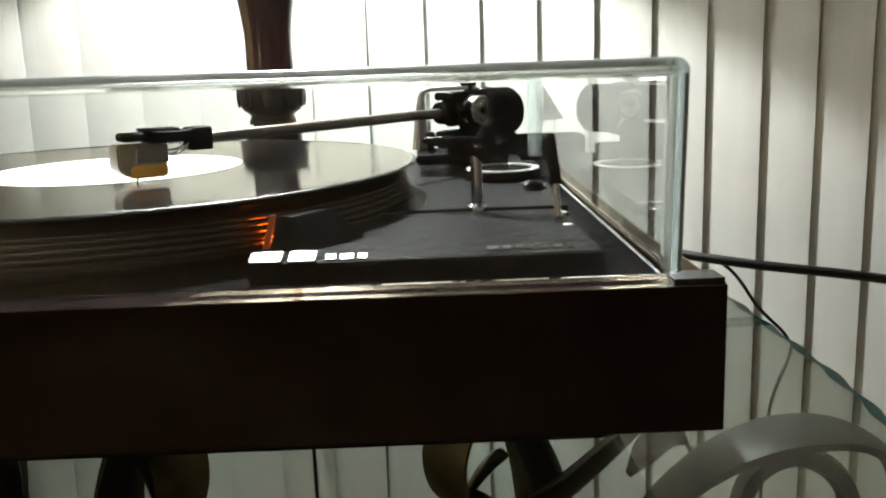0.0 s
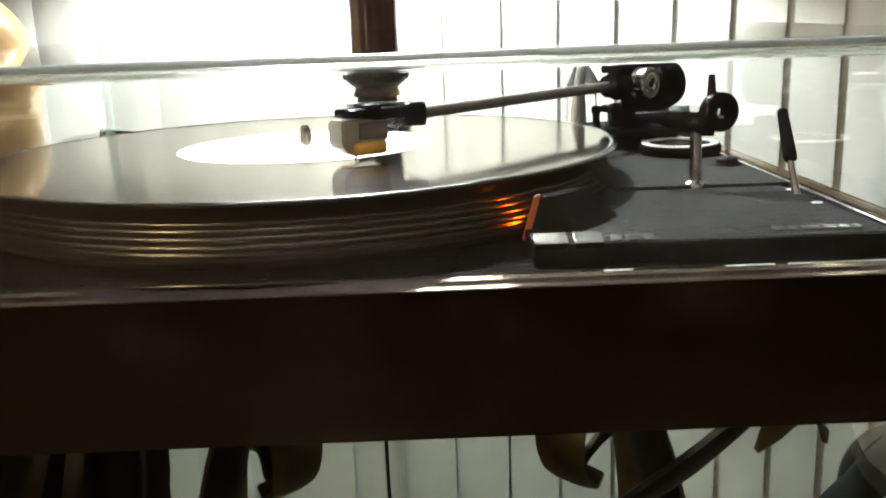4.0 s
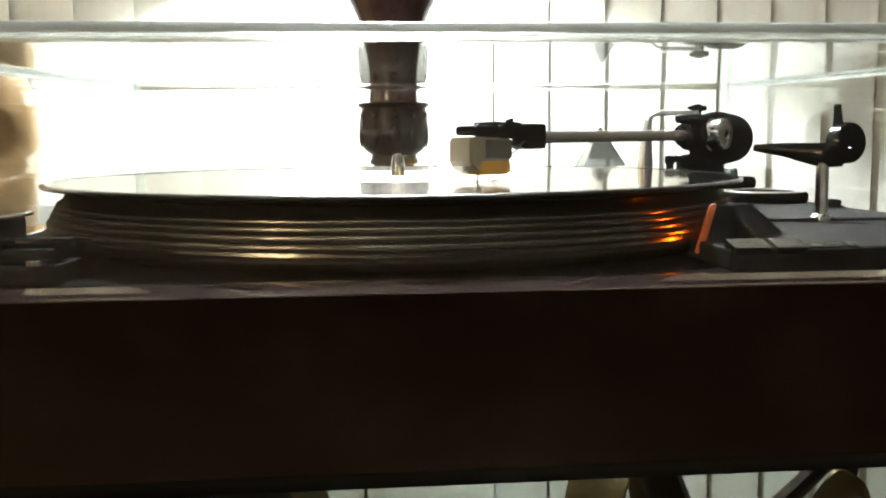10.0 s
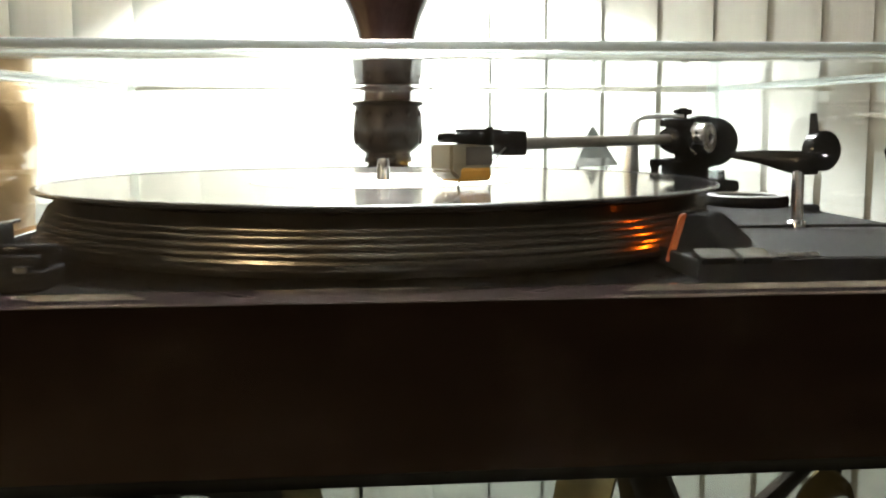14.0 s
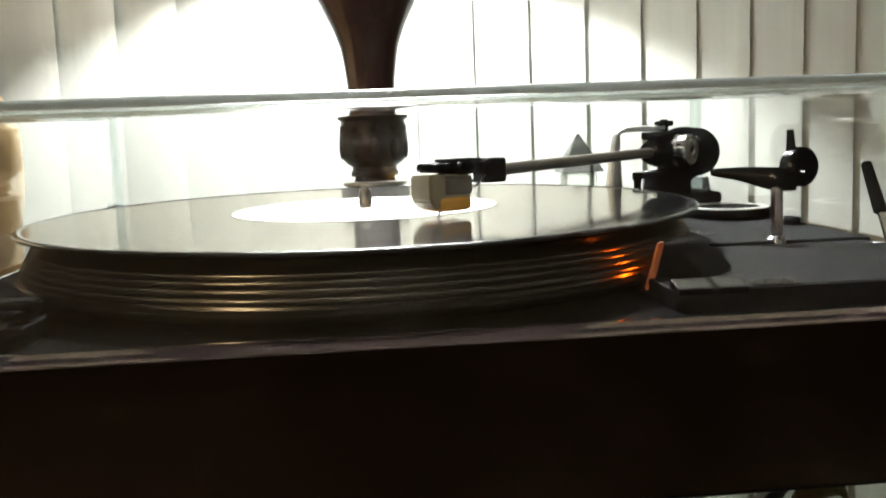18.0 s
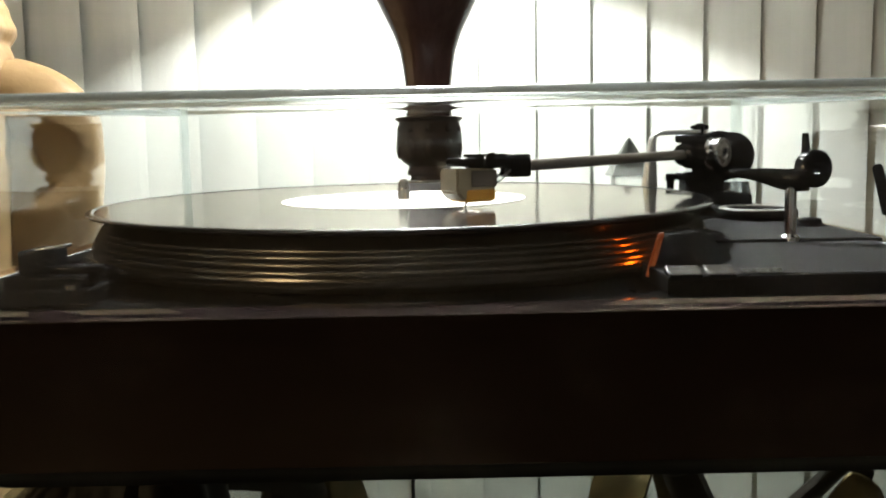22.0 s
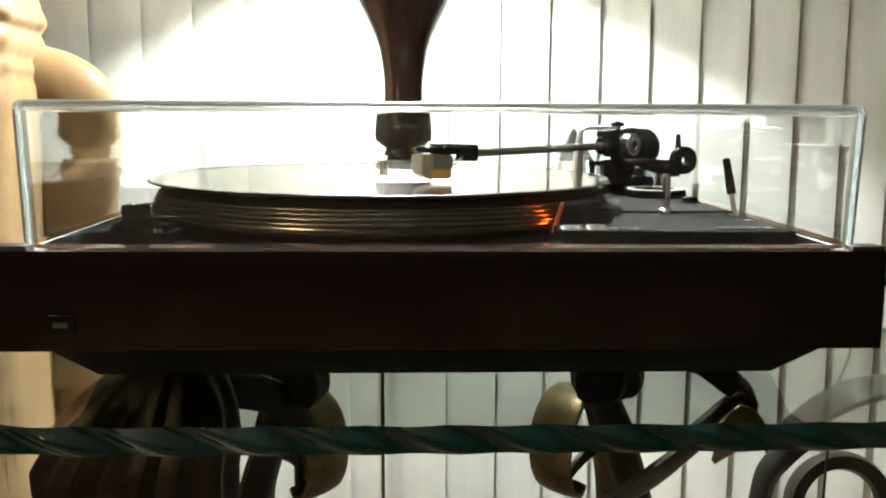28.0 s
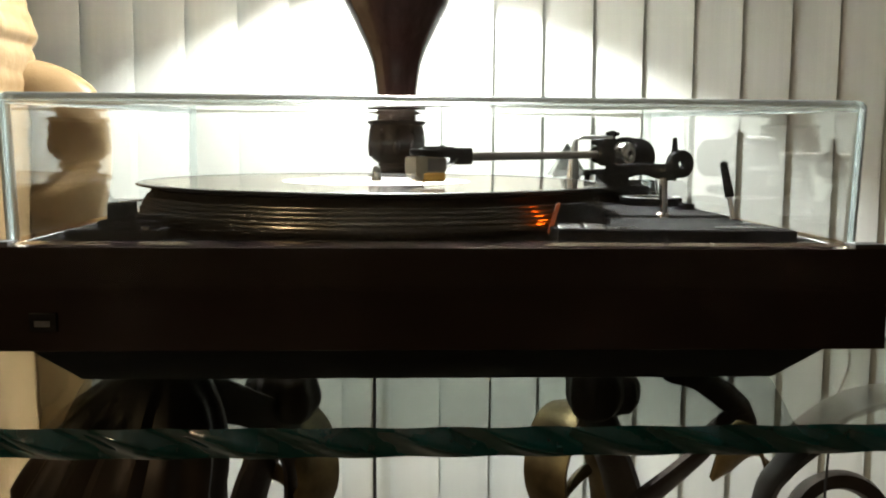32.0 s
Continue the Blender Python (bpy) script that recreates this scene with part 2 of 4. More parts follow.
def vinyl_record():
    """Black vinyl with fine concentric grooves and faint track bands."""
    m = material("record_vinyl", (0.004, 0.004, 0.0045), 0.16)
    n, l = m.node_tree.nodes, m.node_tree.links
    p = n["Principled BSDF"]
    co, ln = n.new("ShaderNodeTexCoord"), n.new("ShaderNodeVectorMath")
    ln.operation = "LENGTH"
    sep, xy = n.new("ShaderNodeSeparateXYZ"), n.new("ShaderNodeCombineXYZ")
    l.new(co.outputs["Object"], sep.inputs[0])
    l.new(sep.outputs["X"], xy.inputs["X"])
    l.new(sep.outputs["Y"], xy.inputs["Y"])
    l.new(xy.outputs[0], ln.inputs[0])
    band = n.new("ShaderNodeTexNoise")
    band.noise_dimensions = "1D"
    band.inputs["Scale"].default_value, band.inputs["Detail"].default_value = 170.0, 3
    l.new(ln.outputs["Value"], band.inputs["W"])
    mr = n.new("ShaderNodeMapRange")
    mr.inputs["To Min"].default_value, mr.inputs["To Max"].default_value = 0.04, 0.13
    l.new(band.outputs["Fac"], mr.inputs["Value"])
    l.new(mr.outputs["Result"], p.inputs["Roughness"])
    return m


RIM = grain(material("vinyl_bead", (0.005, 0.005, 0.005), 0.3), (0.004, 0.004, 0.004), (0.007, 0.007, 0.007), size=200, rough=(0.10, 0.16))
VINYL = vinyl_record()
capped(VINYL, 0.04, 0.74, 5.2, (1.0, 0.94, 0.86), 0.5)


def shade_cloth():
    m = bpy.data.materials.new("shade_cloth")
    m.use_nodes = True
    n, l = m.node_tree.nodes, m.node_tree.links
    n.remove(n["Principled BSDF"])
    d, t, mix = n.new("ShaderNodeBsdfDiffuse"), n.new("ShaderNodeBsdfTranslucent"), n.new("ShaderNodeMixShader")
    tex, ramp = n.new("ShaderNodeTexNoise"), n.new("ShaderNodeValToRGB")
    tex.inputs["Scale"].default_value = 60
    ramp.color_ramp.elements[0].color, ramp.color_ramp.elements[1].color = (0.84, 0.84, 0.80, 1), (0.91, 0.91, 0.87, 1)
    l.new(tex.outputs["Fac"], ramp.inputs["Fac"])
    l.new(ramp.outputs["Color"], d.inputs["Color"])
    l.new(ramp.outputs["Color"], t.inputs["Color"])
    mix.inputs["Fac"].default_value = 0.5
    l.new(d.outputs[0], mix.inputs[1])
    l.new(t.outputs[0], mix.inputs[2])
    l.new(mix.outputs[0], n["Material Output"].inputs["Surface"])
    return m


SHADE = shade_cloth()


# ---- builders ----
def link(name, bm, mat, smooth=True, angle=38):
    bmesh.ops.recalc_face_normals(bm, faces=bm.faces)
    me = bpy.data.meshes.new(name)
    if smooth and angle:
        for f in bm.faces:
            f.smooth = True
    bm.to_mesh(me)
    bm.free()
    me.materials.append(mat)
    if smooth and angle:
        me.set_sharp_from_angle(angle=radians(angle))
        if len(me.polygons) < 90:
            # broad faces between rounded edges stay flat
            for f in me.polygons:
                if f.area > 2e-5:
                    f.use_smooth = False
    return new(name, me)


def thing(name, base, label, category, group="", kind=""):
    """An Empty at the base of a thing; its parts are built in world places."""
    e = new(name)
    e.location = base
    e.empty_display_size = 0.02
    return tagged(e, label, category, group, kind)


def part(name, bm, mat, parent, label="", smooth=True, angle=38):
    ob = link(name, bm, mat, smooth, angle)
    ob.parent = parent
    if parent.type == "EMPTY":
        ob.matrix_parent_inverse = Matrix.Translation(-Vector(parent.location))
    if label:
        tagged(ob, label)
    return ob


def solo(name, bm, mat, label, category="", group="", kind="", smooth=True):
    return tagged(link(name, bm, mat, smooth), label, category, group, kind)


def box(x0, x1, y0, y1, z0, z1, bevel=0.0, m=None, bm=None, seg=2):
    own = bmesh.new()
    bmesh.ops.create_cube(own, size=1, matrix=Matrix.Translation(((x0 + x1) / 2, (y0 + y1) / 2, (z0 + z1) / 2)) @ Matrix.Diagonal((x1 - x0, y1 - y0, z1 - z0, 1)))
    if bevel:
        bmesh.ops.bevel(own, geom=own.edges[:], offset=bevel, segments=seg, affect="EDGES", profile=0.5)
    return merge(own, m, bm)


def merge(own, m=None, bm=None):
    if m is not None:
        bmesh.ops.transform(own, matrix=m, verts=own.verts)
    if bm is None:
        return own
    tmp = bpy.data.meshes.new("tmp")
    own.to_mesh(tmp)
    own.free()
    bm.from_mesh(tmp)
    bpy.data.meshes.remove(tmp)
    return bm


def lathe(profile, centre=(0, 0, 0), seg=64, m=None, bm=None, close=False):
    """Turns a profile of (radius, height) round z."""
    own = bmesh.new()
    rings = []
    for r, z in profile:
        if r < 1e-6:
            rings.append([own.verts.new((0, 0, z))] * seg)
        else:
            rings.append([own.verts.new((r * math.cos(2 * math.pi * k / seg), r * math.sin(2 * math.pi * k / seg), z)) for k in range(seg)])
    pairs = list(zip(rings, rings[1:])) + ([(rings[-1], rings[0])] if close else [])
    for a, b in pairs:
        for k in range(seg):
            vs = []
            for v in (a[k], a[(k + 1) % seg], b[(k + 1) % seg], b[k]):
                if v not in vs:
                    vs.append(v)
            if len(vs) > 2:
                own.faces.new(vs)
    bmesh.ops.translate(own, verts=own.verts, vec=centre)
    return merge(own, m, bm)


def rod(a, b, r, r2=None, seg=16, bm=None, bevel=0.0):
    """A round bar from a to b, its ends lightly rounded."""
    a, b = Vector(a), Vector(b)
    h = (b - a).length
    r2 = r if r2 is None else r2
    e = bevel or min(r, r2, h) * 0.2
    m = Matrix.Translation(a) @ (b - a).to_track_quat("Z", "Y").to_matrix().to_4x4()
    return lathe([(0, 0), (r - e, 0), (r, e), (r2, h - e), (r2 - e, h), (0, h)], seg=seg, m=m, bm=bm)


def smooth_line(points, n=12):
    """Points on a Catmull-Rom curve through the given points."""
    p = [Vector(q) for q in points]
    p = [2 * p[0] - p[1]] + p + [2 * p[-1] - p[-2]]
    out = []
    for i in range(1, len(p) - 2):
        for k in range(n):
            t = k / n
            a, b, c, d = p[i - 1 : i + 3]
            out.append(0.5 * (2 * b + (c - a) * t + (2 * a - 5 * b + 4 * c - d) * t * t + (3 * b - a - 3 * c + d) * t**3))
    return out + [p[-2]]


def tube(points, r, seg=10, n=12, bm=None):
    line = smooth_line(points, n)
    own = bmesh.new()
    side, rings = None, []
    for i, c in enumerate(line):
        way = (line[min(i + 1, len(line) - 1)] - line[max(i - 1, 0)]).normalized()
        if side is None:
            side = way.orthogonal().normalized()
        side = (side - way * side.dot(way)).normalized()
        up = way.cross(side)
        rings.append([own.verts.new(c + r * (math.cos(2 * math.pi * k / seg) * side + math.sin(2 * math.pi * k / seg) * up)) for k in range(seg)])
    for a, b in zip(rings, rings[1:]):
        for k in range(seg):
            own.faces.new((a[k], a[(k + 1) % seg], b[(k + 1) % seg], b[k]))
    own.faces.new(rings[0][::-1])
    own.faces.new(rings[-1])
    return merge(own, None, bm)


def strap(points, widths, thick, across=(0, 1, 0), n=12, bm=None, cup=0.0):
    """A flat bar bent along a curve: its width lies along across and changes from point to point; cup hollows it."""
    line = smooth_line(points, n)
    own = bmesh.new()
    across = Vector(across).normalized()
    rings = []
    cols = 6
    for i, c in enumerate(line):
        f = i / (len(line) - 1) * (len(widths) - 1)
        j = min(int(f), len(widths) - 2)
        w = widths[j] + (widths[j + 1] - widths[j]) * (f - j)
        way = (line[min(i + 1, len(line) - 1)] - line[max(i - 1, 0)]).normalized()
        out = way.cross(across).normalized()
        ring = []
        for s in (1, -1):
            for k in range(cols + 1):
                u = (k / cols * 2 - 1) * s
                edge = thick * (1 - 0.55 * abs(u) ** 3)
                ring.append(own.verts.new(c + across * (u * w / 2) + out * (s * edge / 2 + cup * w * (u * u - 0.4))))
        rings.append(ring)
    k_all = len(rings[0])
    for a, b in zip(rings, rings[1:]):
        for k in range(k_all):
            own.faces.new((a[k], a[(k + 1) % k_all], b[(k + 1) % k_all], b[k]))
    own.faces.new(rings[0][::-1])
    own.faces.new(rings[-1])
    return merge(own, None, bm)


def cushion(centre, half, power=(2.6, 3.4), rough=0.004, size=9.0, seg=(72, 48), m=None, bm=None, seed=0.0, folds=(), gathers=0.0):
    """A stuffed, softly creased block; folds are (height, depth) of pinched creases, gathers the depth of the puckers beside them."""
    own = bmesh.new()
    nu, nv = seg

    def pw(v, e):
        return math.copysign(abs(v) ** e, v)

    rows = []
    for j in range(nv + 1):
        v = -math.pi / 2 + math.pi * j / nv
        row = []
        for i in range(nu):
            u = 2 * math.pi * i / nu
            c, s = pw(math.cos(v), 2 / power[1]), pw(math.sin(v), 2 / power[1])
            q = Vector((c * pw(math.cos(u), 2 / power[0]) * half[0], c * pw(math.sin(u), 2 / power[0]) * half[1], s * half[2]))
            w = q + Vector(centre)
            d = noise.noise(w * size + Vector((seed, 0, 0))) + 0.5 * noise.noise(Vector((w.x * size * 3, w.y * size * 3, w.z * size * 1.2)) + Vector((seed, 5, 0)))
            flat = Vector((q.x, q.y, 0)).normalized()
            for z, deep in folds:
                dz = w.z - z - 0.006 * noise.noise(Vector((w.x * 14, w.y * 14, z * 50)))
                q -= flat * deep * math.exp(-((dz / 0.007) ** 2))
                pucker = noise.noise(Vector((w.x * 70, w.y * 70, z * 20))) * math.exp(-((dz / 0.022) ** 2))
                q += flat * gathers * pucker
            q += q.normalized() * d * rough
            row.append(own.verts.new(q))
        rows.append(row)
    for a, b in zip(rows, rows[1:]):
        for i in range(nu):
            own.faces.new((a[i], a[(i + 1) % nu], b[(i + 1) % nu], b[i]))
    bmesh.ops.remove_doubles(own, verts=own.verts, dist=1e-5)
    bmesh.ops.translate(own, verts=own.verts, vec=centre)
    return merge(own, m, bm)


# ---- the room ----
def room():
    x0, x1, y0, y1, z1 = -3.6, 3.4, -5.2, 0.96, 2.6
    solo("floor", box(x0 - 0.1, x1 + 0.1, y0 - 0.1, y1 + 0.1, FLOOR_Z - 0.1, FLOOR_Z), CARPET, "light brown short-pile carpet floor", kind="structure")
    solo("ceiling", box(x0 - 0.1, x1 + 0.1, y0 - 0.1, y1 + 0.1, z1, z1 + 0.1), CEILING, "plain white ceiling", kind="structure")
    solo("wall_north", box(x0, x1, y1, y1 + 0.1, FLOOR_Z, z1), WALL, "plain painted wall behind the blinds", kind="structure")
    solo("wall_south", box(x0, x1, y0 - 0.1, y0, FLOOR_Z, z1), WALL, "plain painted wall", kind="structure")
    solo("wall_west", box(x0 - 0.1, x0, y0 - 0.1, y1 + 0.1, FLOOR_Z, z1), WALL, "plain painted wall", kind="structure")
    solo("wall_east", box(x1, x1 + 0.1, y0 - 0.1, y1 + 0.1, FLOOR_Z, z1), WALL, "plain painted wall", kind="structure")


room()


def blinds():
    """Vertical vanes: each one's right edge stands in front of the next."""
    first, pitch, lo, hi = 0.2369, 0.0794, FLOOR_Z + 0.03, 2.33
    b = thing("vertical_blinds", (0.2, 0.81, FLOOR_Z), "closed off-white vinyl vertical blinds hanging behind the lamp", "blinds")
    part("head_rail", box(-1.75, 2.1, 0.775, 0.83, hi + 0.01, hi + 0.05, 0.004), VANE, b)
    own = bmesh.new()
    w, front, back = 0.0895, 0.797, 0.816
    cols, rings = 8, []
    for k in range(cols + 1):
        u = k / cols
        bow = 0.0035 * (1 - (2 * u - 1) ** 2)
        x, y = -w * (1 - u), back + (front - back) * u - bow
        rings.append([own.verts.new((x, y + d, z)) for z in (lo, hi) for d in (0, 0.0007)])
    for a, c in zip(rings, rings[1:]):
        own.faces.new((a[0], a[2], c[2], c[0]))
        own.faces.new((a[1], c[1], c[3], a[3]))
        own.faces.new((a[0], c[0], c[1], a[1]))
        own.faces.new((a[2], a[3], c[3], c[2]))
    own.faces.new((rings[0][0], rings[0][1], rings[0][3], rings[0][2]))
    own.faces.new((rings[-1][0], rings[-1][2], rings[-1][3], rings[-1][1]))
    vane = part("vane", own, VANE, b)
    vane.location.x = first
    rnd = random.Random(4)
    for k in range(-24, 23):
        o = vane if k == 0 else vane.copy()
        if k:
            scene.collection.objects.link(o)
        o.location = (first + pitch * k + rnd.uniform(-0.001, 0.001), rnd.uniform(-0.001, 0.001), 0)


blinds()


# ---- glass table ----
def table_outline(s, inset=0.0):
    """A point on the rim of the table top, a rounded oblong; s goes from 0 to 1."""
    a = 2 * math.pi * s
    c, d = math.cos(a), math.sin(a)
    e = 2 / 8.0
    return 0.05 + math.copysign(abs(c) ** e, c) * (0.299 - inset), 0.275 + math.copysign(abs(d) ** e, d) * (0.475 - inset)


def glass_top():
    own = bmesh.new()
    raw = [table_outline(k / 4000) for k in range(4000)]
    walk_len = [0.0]
    for a, b in zip(raw, raw[1:] + raw[:1]):
        walk_len.append(walk_len[-1] + math.hypot(b[0] - a[0], b[1] - a[1]))
    total = walk_len[-1]
    count = 940
    chips = round(total / 0.043)
    thick = 0.0135
    rows = [(k / 10, math.sin(math.pi * (0.06 + 0.88 * k / 10)) ** 0.7) for k in range(11)]
    loops = [[] for _ in rows]
    i = 0
    for k in range(count):
        d = total * k / count
        while walk_len[i + 1] < d:
            i += 1
        x, y = raw[i]
        nx, ny = raw[(i + 1) % 4000]
        tx, ty = nx - x, ny - y
        h = math.hypot(tx, ty) or 1
        x, y = x + tx * (d - walk_len[i]) / h, y + ty * (d - walk_len[i]) / h
        ox, oy = ty / h, -tx / h
        for j, (down, out) in enumerate(rows):
            ph = (k / count * chips - 0.55 * down + 0.14 * noise.noise(Vector((3 * math.cos(2 * math.pi * k / count), 3 * math.sin(2 * math.pi * k / count), 1)))) % 1.0
            chip = 0.5 - 0.5 * math.cos(2 * math.pi * ph)
            push = 0.0060 * out + 0.0068 * (chip - 1) * out
            loops[j].append(own.verts.new((x + ox * push, y + oy * push, GLASS_Z - thick * down)))
    for a, b in zip(loops, loops[1:]):
        for k in range(count):
            f = own.faces.new((a[k], a[(k + 1) % count], b[(k + 1) % count], b[k]))
            f.smooth, f.material_index = True, 1
    cx, cy = 0.05, 0.275
    for loop, z in ((loops[0], GLASS_Z), (loops[-1], GLASS_Z - thick)):
        inner = [own.verts.new((cx + (v.co.x - cx) * 0.985, cy + (v.co.y - cy) * 0.99, z)) for v in loop]
        for k in range(count):
            f = own.faces.new((loop[k], loop[(k + 1) % count], inner[(k + 1) % count], inner[k]))
            f.smooth = True
        own.faces.new(inner)
    for e in own.edges:
        if any(not f.smooth for f in e.link_faces) or len({f.material_index for f in e.link_faces}) > 1:
            e.smooth = False
    ob = part("glass_top", own, PLATE, TABLE, "clear green-tinted glass top with a chipped, scalloped edge", angle=0)
    ob.visible_shadow = False
    ob.data.materials.append(PLATE_EDGE)


TABLE = thing("glass_table", (0.05, 0.275, FLOOR_Z), "glass-topped side table on a bronze leaf and scroll base", "table")
glass_top()


def table_base():
    cx = 0.056
    for s in (1, -1):
        def q(points):
            """Points (a, z) in the turned plane of one scroll."""
            return [(cx + s * (0.142 + 0.7 * a) - (0.016 if s < 0 else 0.0), 0.30 + 0.7 * a, z) for a, z in points]

        turned = (s * 0.7, -0.7, 0)
        part("scroll", strap(q([(0.115, 0.155), (0.085, 0.36), (0.068, 0.54), (0.058, 0.600), (0.042, 0.647), (0.018, 0.675), (-0.010, 0.682), (-0.034, 0.671), (-0.050, 0.645), (-0.051, 0.619), (-0.041, 0.596), (-0.024, 0.585), (-0.010, 0.591)]), [0.03, 0.032, 0.036, 0.042, 0.048, 0.052, 0.05, 0.046, 0.036], 0.008, turned), BRASS, TABLE, "aged brass scroll ribbon")
        part("leaf", strap(q([(-0.030, 0.589), (-0.012, 0.605), (0.012, 0.615), (0.034, 0.611)]), [0.012, 0.036, 0.032, 0.006], 0.004, (0.3 * s, -0.3, 0.9), cup=0.15), BRASS, TABLE, "curled brass leaf")
        part("stem", strap([(cx + s * (x - cx), y, z) for x, y, z in ((0.34, 0.34, 0.155), (0.30, 0.33, 0.40), (0.258, 0.315, 0.585), (0.226, 0.29, 0.665), (0.190, 0.25, 0.735), (0.185, 0.24, 0.8115))], [0.05, 0.045, 0.04, 0.036, 0.032, 0.03], 0.018, (0.8 * s, -0.6, 0)), BRONZE, TABLE, "dark bronze stem")
        for dx, dy, dz, w in ((0.142, 0.21, 0.722, 0.026), (0.168, 0.222, 0.716, 0.019)):
            own = cushion((0, 0, 0), (w, w * 0.9, w * 1.15), (2.2, 2.2), 0.002, 60, (40, 20), seed=s + dx)
            for v in own.verts:
                f = 1 + 0.07 * math.cos(7 * math.atan2(v.co.y, v.co.x))
                v.co.x, v.co.y = v.co.x * f, v.co.y * f
            bmesh.ops.translate(own, verts=own.verts, vec=(cx + s * dx, dy, dz))
            part("bud", own, BRONZE, TABLE, "dark fluted bronze bud")
        part("foot_pad", lathe([(0, FLOOR_Z), (0.03, FLOOR_Z), (0.034, FLOOR_Z + 0.006), (0.026, FLOOR_Z + 0.012), (0, FLOOR_Z + 0.012)], (cx + s * 0.32, 0.32, 0), 24), BRONZE, TABLE)
        part("foot_pad", lathe([(0, FLOOR_Z), (0.03, FLOOR_Z), (0.034, FLOOR_Z + 0.006), (0.026, FLOOR_Z + 0.012), (0, FLOOR_Z + 0.012)], (cx + s * 0.25, 0.43, 0), 24), BRONZE, TABLE)
    # open arching band and crossing leaves on one side
    part("scroll", strap([(0.33, 0.16, 0.16), (0.32, 0.12, 0.40), (0.285, 0.04, 0.62), (0.262, -0.02, 0.715), (0.262, -0.05, 0.752), (0.285, -0.05, 0.772), (0.310, -0.05, 0.784), (0.336, -0.05, 0.788), (0.360, -0.05, 0.784), (0.380, -0.05, 0.768), (0.384, -0.05, 0.745), (0.370, -0.05, 0.728)], [0.03, 0.03, 0.03, 0.026, 0.026, 0.032, 0.036, 0.038, 0.034, 0.028, 0.022, 0.016], 0.008), IRON, TABLE, "arched bronze band")
    part("leaf", strap([(0.245, 0.2, 0.760), (0.267, 0.2, 0.744), (0.293, 0.2, 0.734), (0.318, 0.2, 0.718), (0.336, 0.2, 0.704), (0.348, 0.2, 0.69)], [0.01, 0.026, 0.022, 0.026, 0.022, 0.008], 0.005, (0.5, 0.35, 0.8), cup=0.12), BRONZE, TABLE, "twisted bronze leaf")
    part("leaf", strap([(0.305, 0.19, 0.652), (0.318, 0.19, 0.668), (0.336, 0.19, 0.684), (0.352, 0.19, 0.676), (0.358, 0.19, 0.658)], [0.006, 0.028, 0.034, 0.026, 0.006], 0.004, (0.55, 0.3, -0.78), cup=0.14), BRASS, TABLE, "tarnished brass leaf")
    part("strut", strap([(0.20, 0.2, 0.60), (0.252, 0.2, 0.636), (0.29, 0.2, 0.668), (0.322, 0.2, 0.698), (0.336, 0.2, 0.706)], [0.026, 0.034, 0.028, 0.018, 0.006], 0.012, (0.4, 0.6, -0.7)), BRONZE, TABLE)
    m = Matrix.Translation((0.488, 0.3, 0.555)) @ Matrix.Rotation(radians(80), 4, "X")
    part("hoop", lathe([(0.044, -0.009), (0.058, -0.012), (0.062, 0), (0.058, 0.012), (0.044, 0.009), (0.041, 0)], (0, 0, 0), 48, m, close=True), BRONZE, TABLE, "dark bronze hoop")
    part("hoop_arm", strap([(0.44, 0.3, 0.56), (0.38, 0.3, 0.50), (0.33, 0.31, 0.44), (0.30, 0.325, 0.40)], [0.02, 0.026, 0.026, 0.02], 0.012), BRONZE, TABLE)
    # broad ribbed leaf hanging at the other side
    own = cushion((0, 0, 0), (0.080, 0.052, 0.088), (2.4, 2.1), 0.004, 20, (84, 40), seed=3)
    for v in own.verts:
        a = math.atan2(v.co.y, v.co.x)
        f = 1 + 0.06 * math.cos(15 * a) * max(0.0, 1 - (v.co.z / 0.09) ** 2)
        v.co.x, v.co.y = v.co.x * f * (1.0 - 2.2 * max(v.co.z, 0)) + 0.35 * max(v.co.z, 0), v.co.y * f
    bmesh.ops.translate(own, verts=own.verts, vec=(-0.205, 0.1, 0.69))
    part("broad_leaf", own, BRONZE, TABLE, "broad ribbed dark bronze leaf")
    part("leaf_tail", strap([(-0.165, 0.11, 0.755), (-0.140, 0.13, 0.738), (-0.118, 0.16, 0.722), (-0.100, 0.2, 0.70), (-0.09, 0.25, 0.66), (-0.095, 0.30, 0.60)], [0.05, 0.04, 0.032, 0.03, 0.03, 0.03], 0.012, (0.5, 0.2, 0.8)), BRONZE, TABLE)
    part("leaf_stalk", strap([(-0.215, 0.1, 0.62), (-0.20, 0.12, 0.52), (-0.19, 0.2, 0.42), (-0.195, 0.31, 0.38)], [0.03, 0.03, 0.03, 0.03], 0.02), BRONZE, TABLE)
    part("ring", lathe([(0.12, 0.42), (0.132, 0.427), (0.136, 0.44), (0.132, 0.453), (0.12, 0.46), (0.114, 0.44)], (cx, 0.3, 0), 48, close=True), BRONZE, TABLE)


table_base()


# ---- turntable ----
X0, X1, Y0, Y1 = -0.178, 0.2482, -0.180, 0.19
PT, PB = 0.9045, 0.8565
TT = thing("turntable", (0.034, 0.005, GLASS_Z), "belt-era record player in a dark walnut plinth, switched on", "turntable")


def raised(y, z, start=-0.112):
    """The deck rises a little towards the hinges."""
    return z + 0.0197 * (y - start)


def raise_back(*obs, start=-0.112):
    for ob in obs:
        for v in ob.data.vertices:
            v.co.z = raised(v.co.y, v.co.z, start)


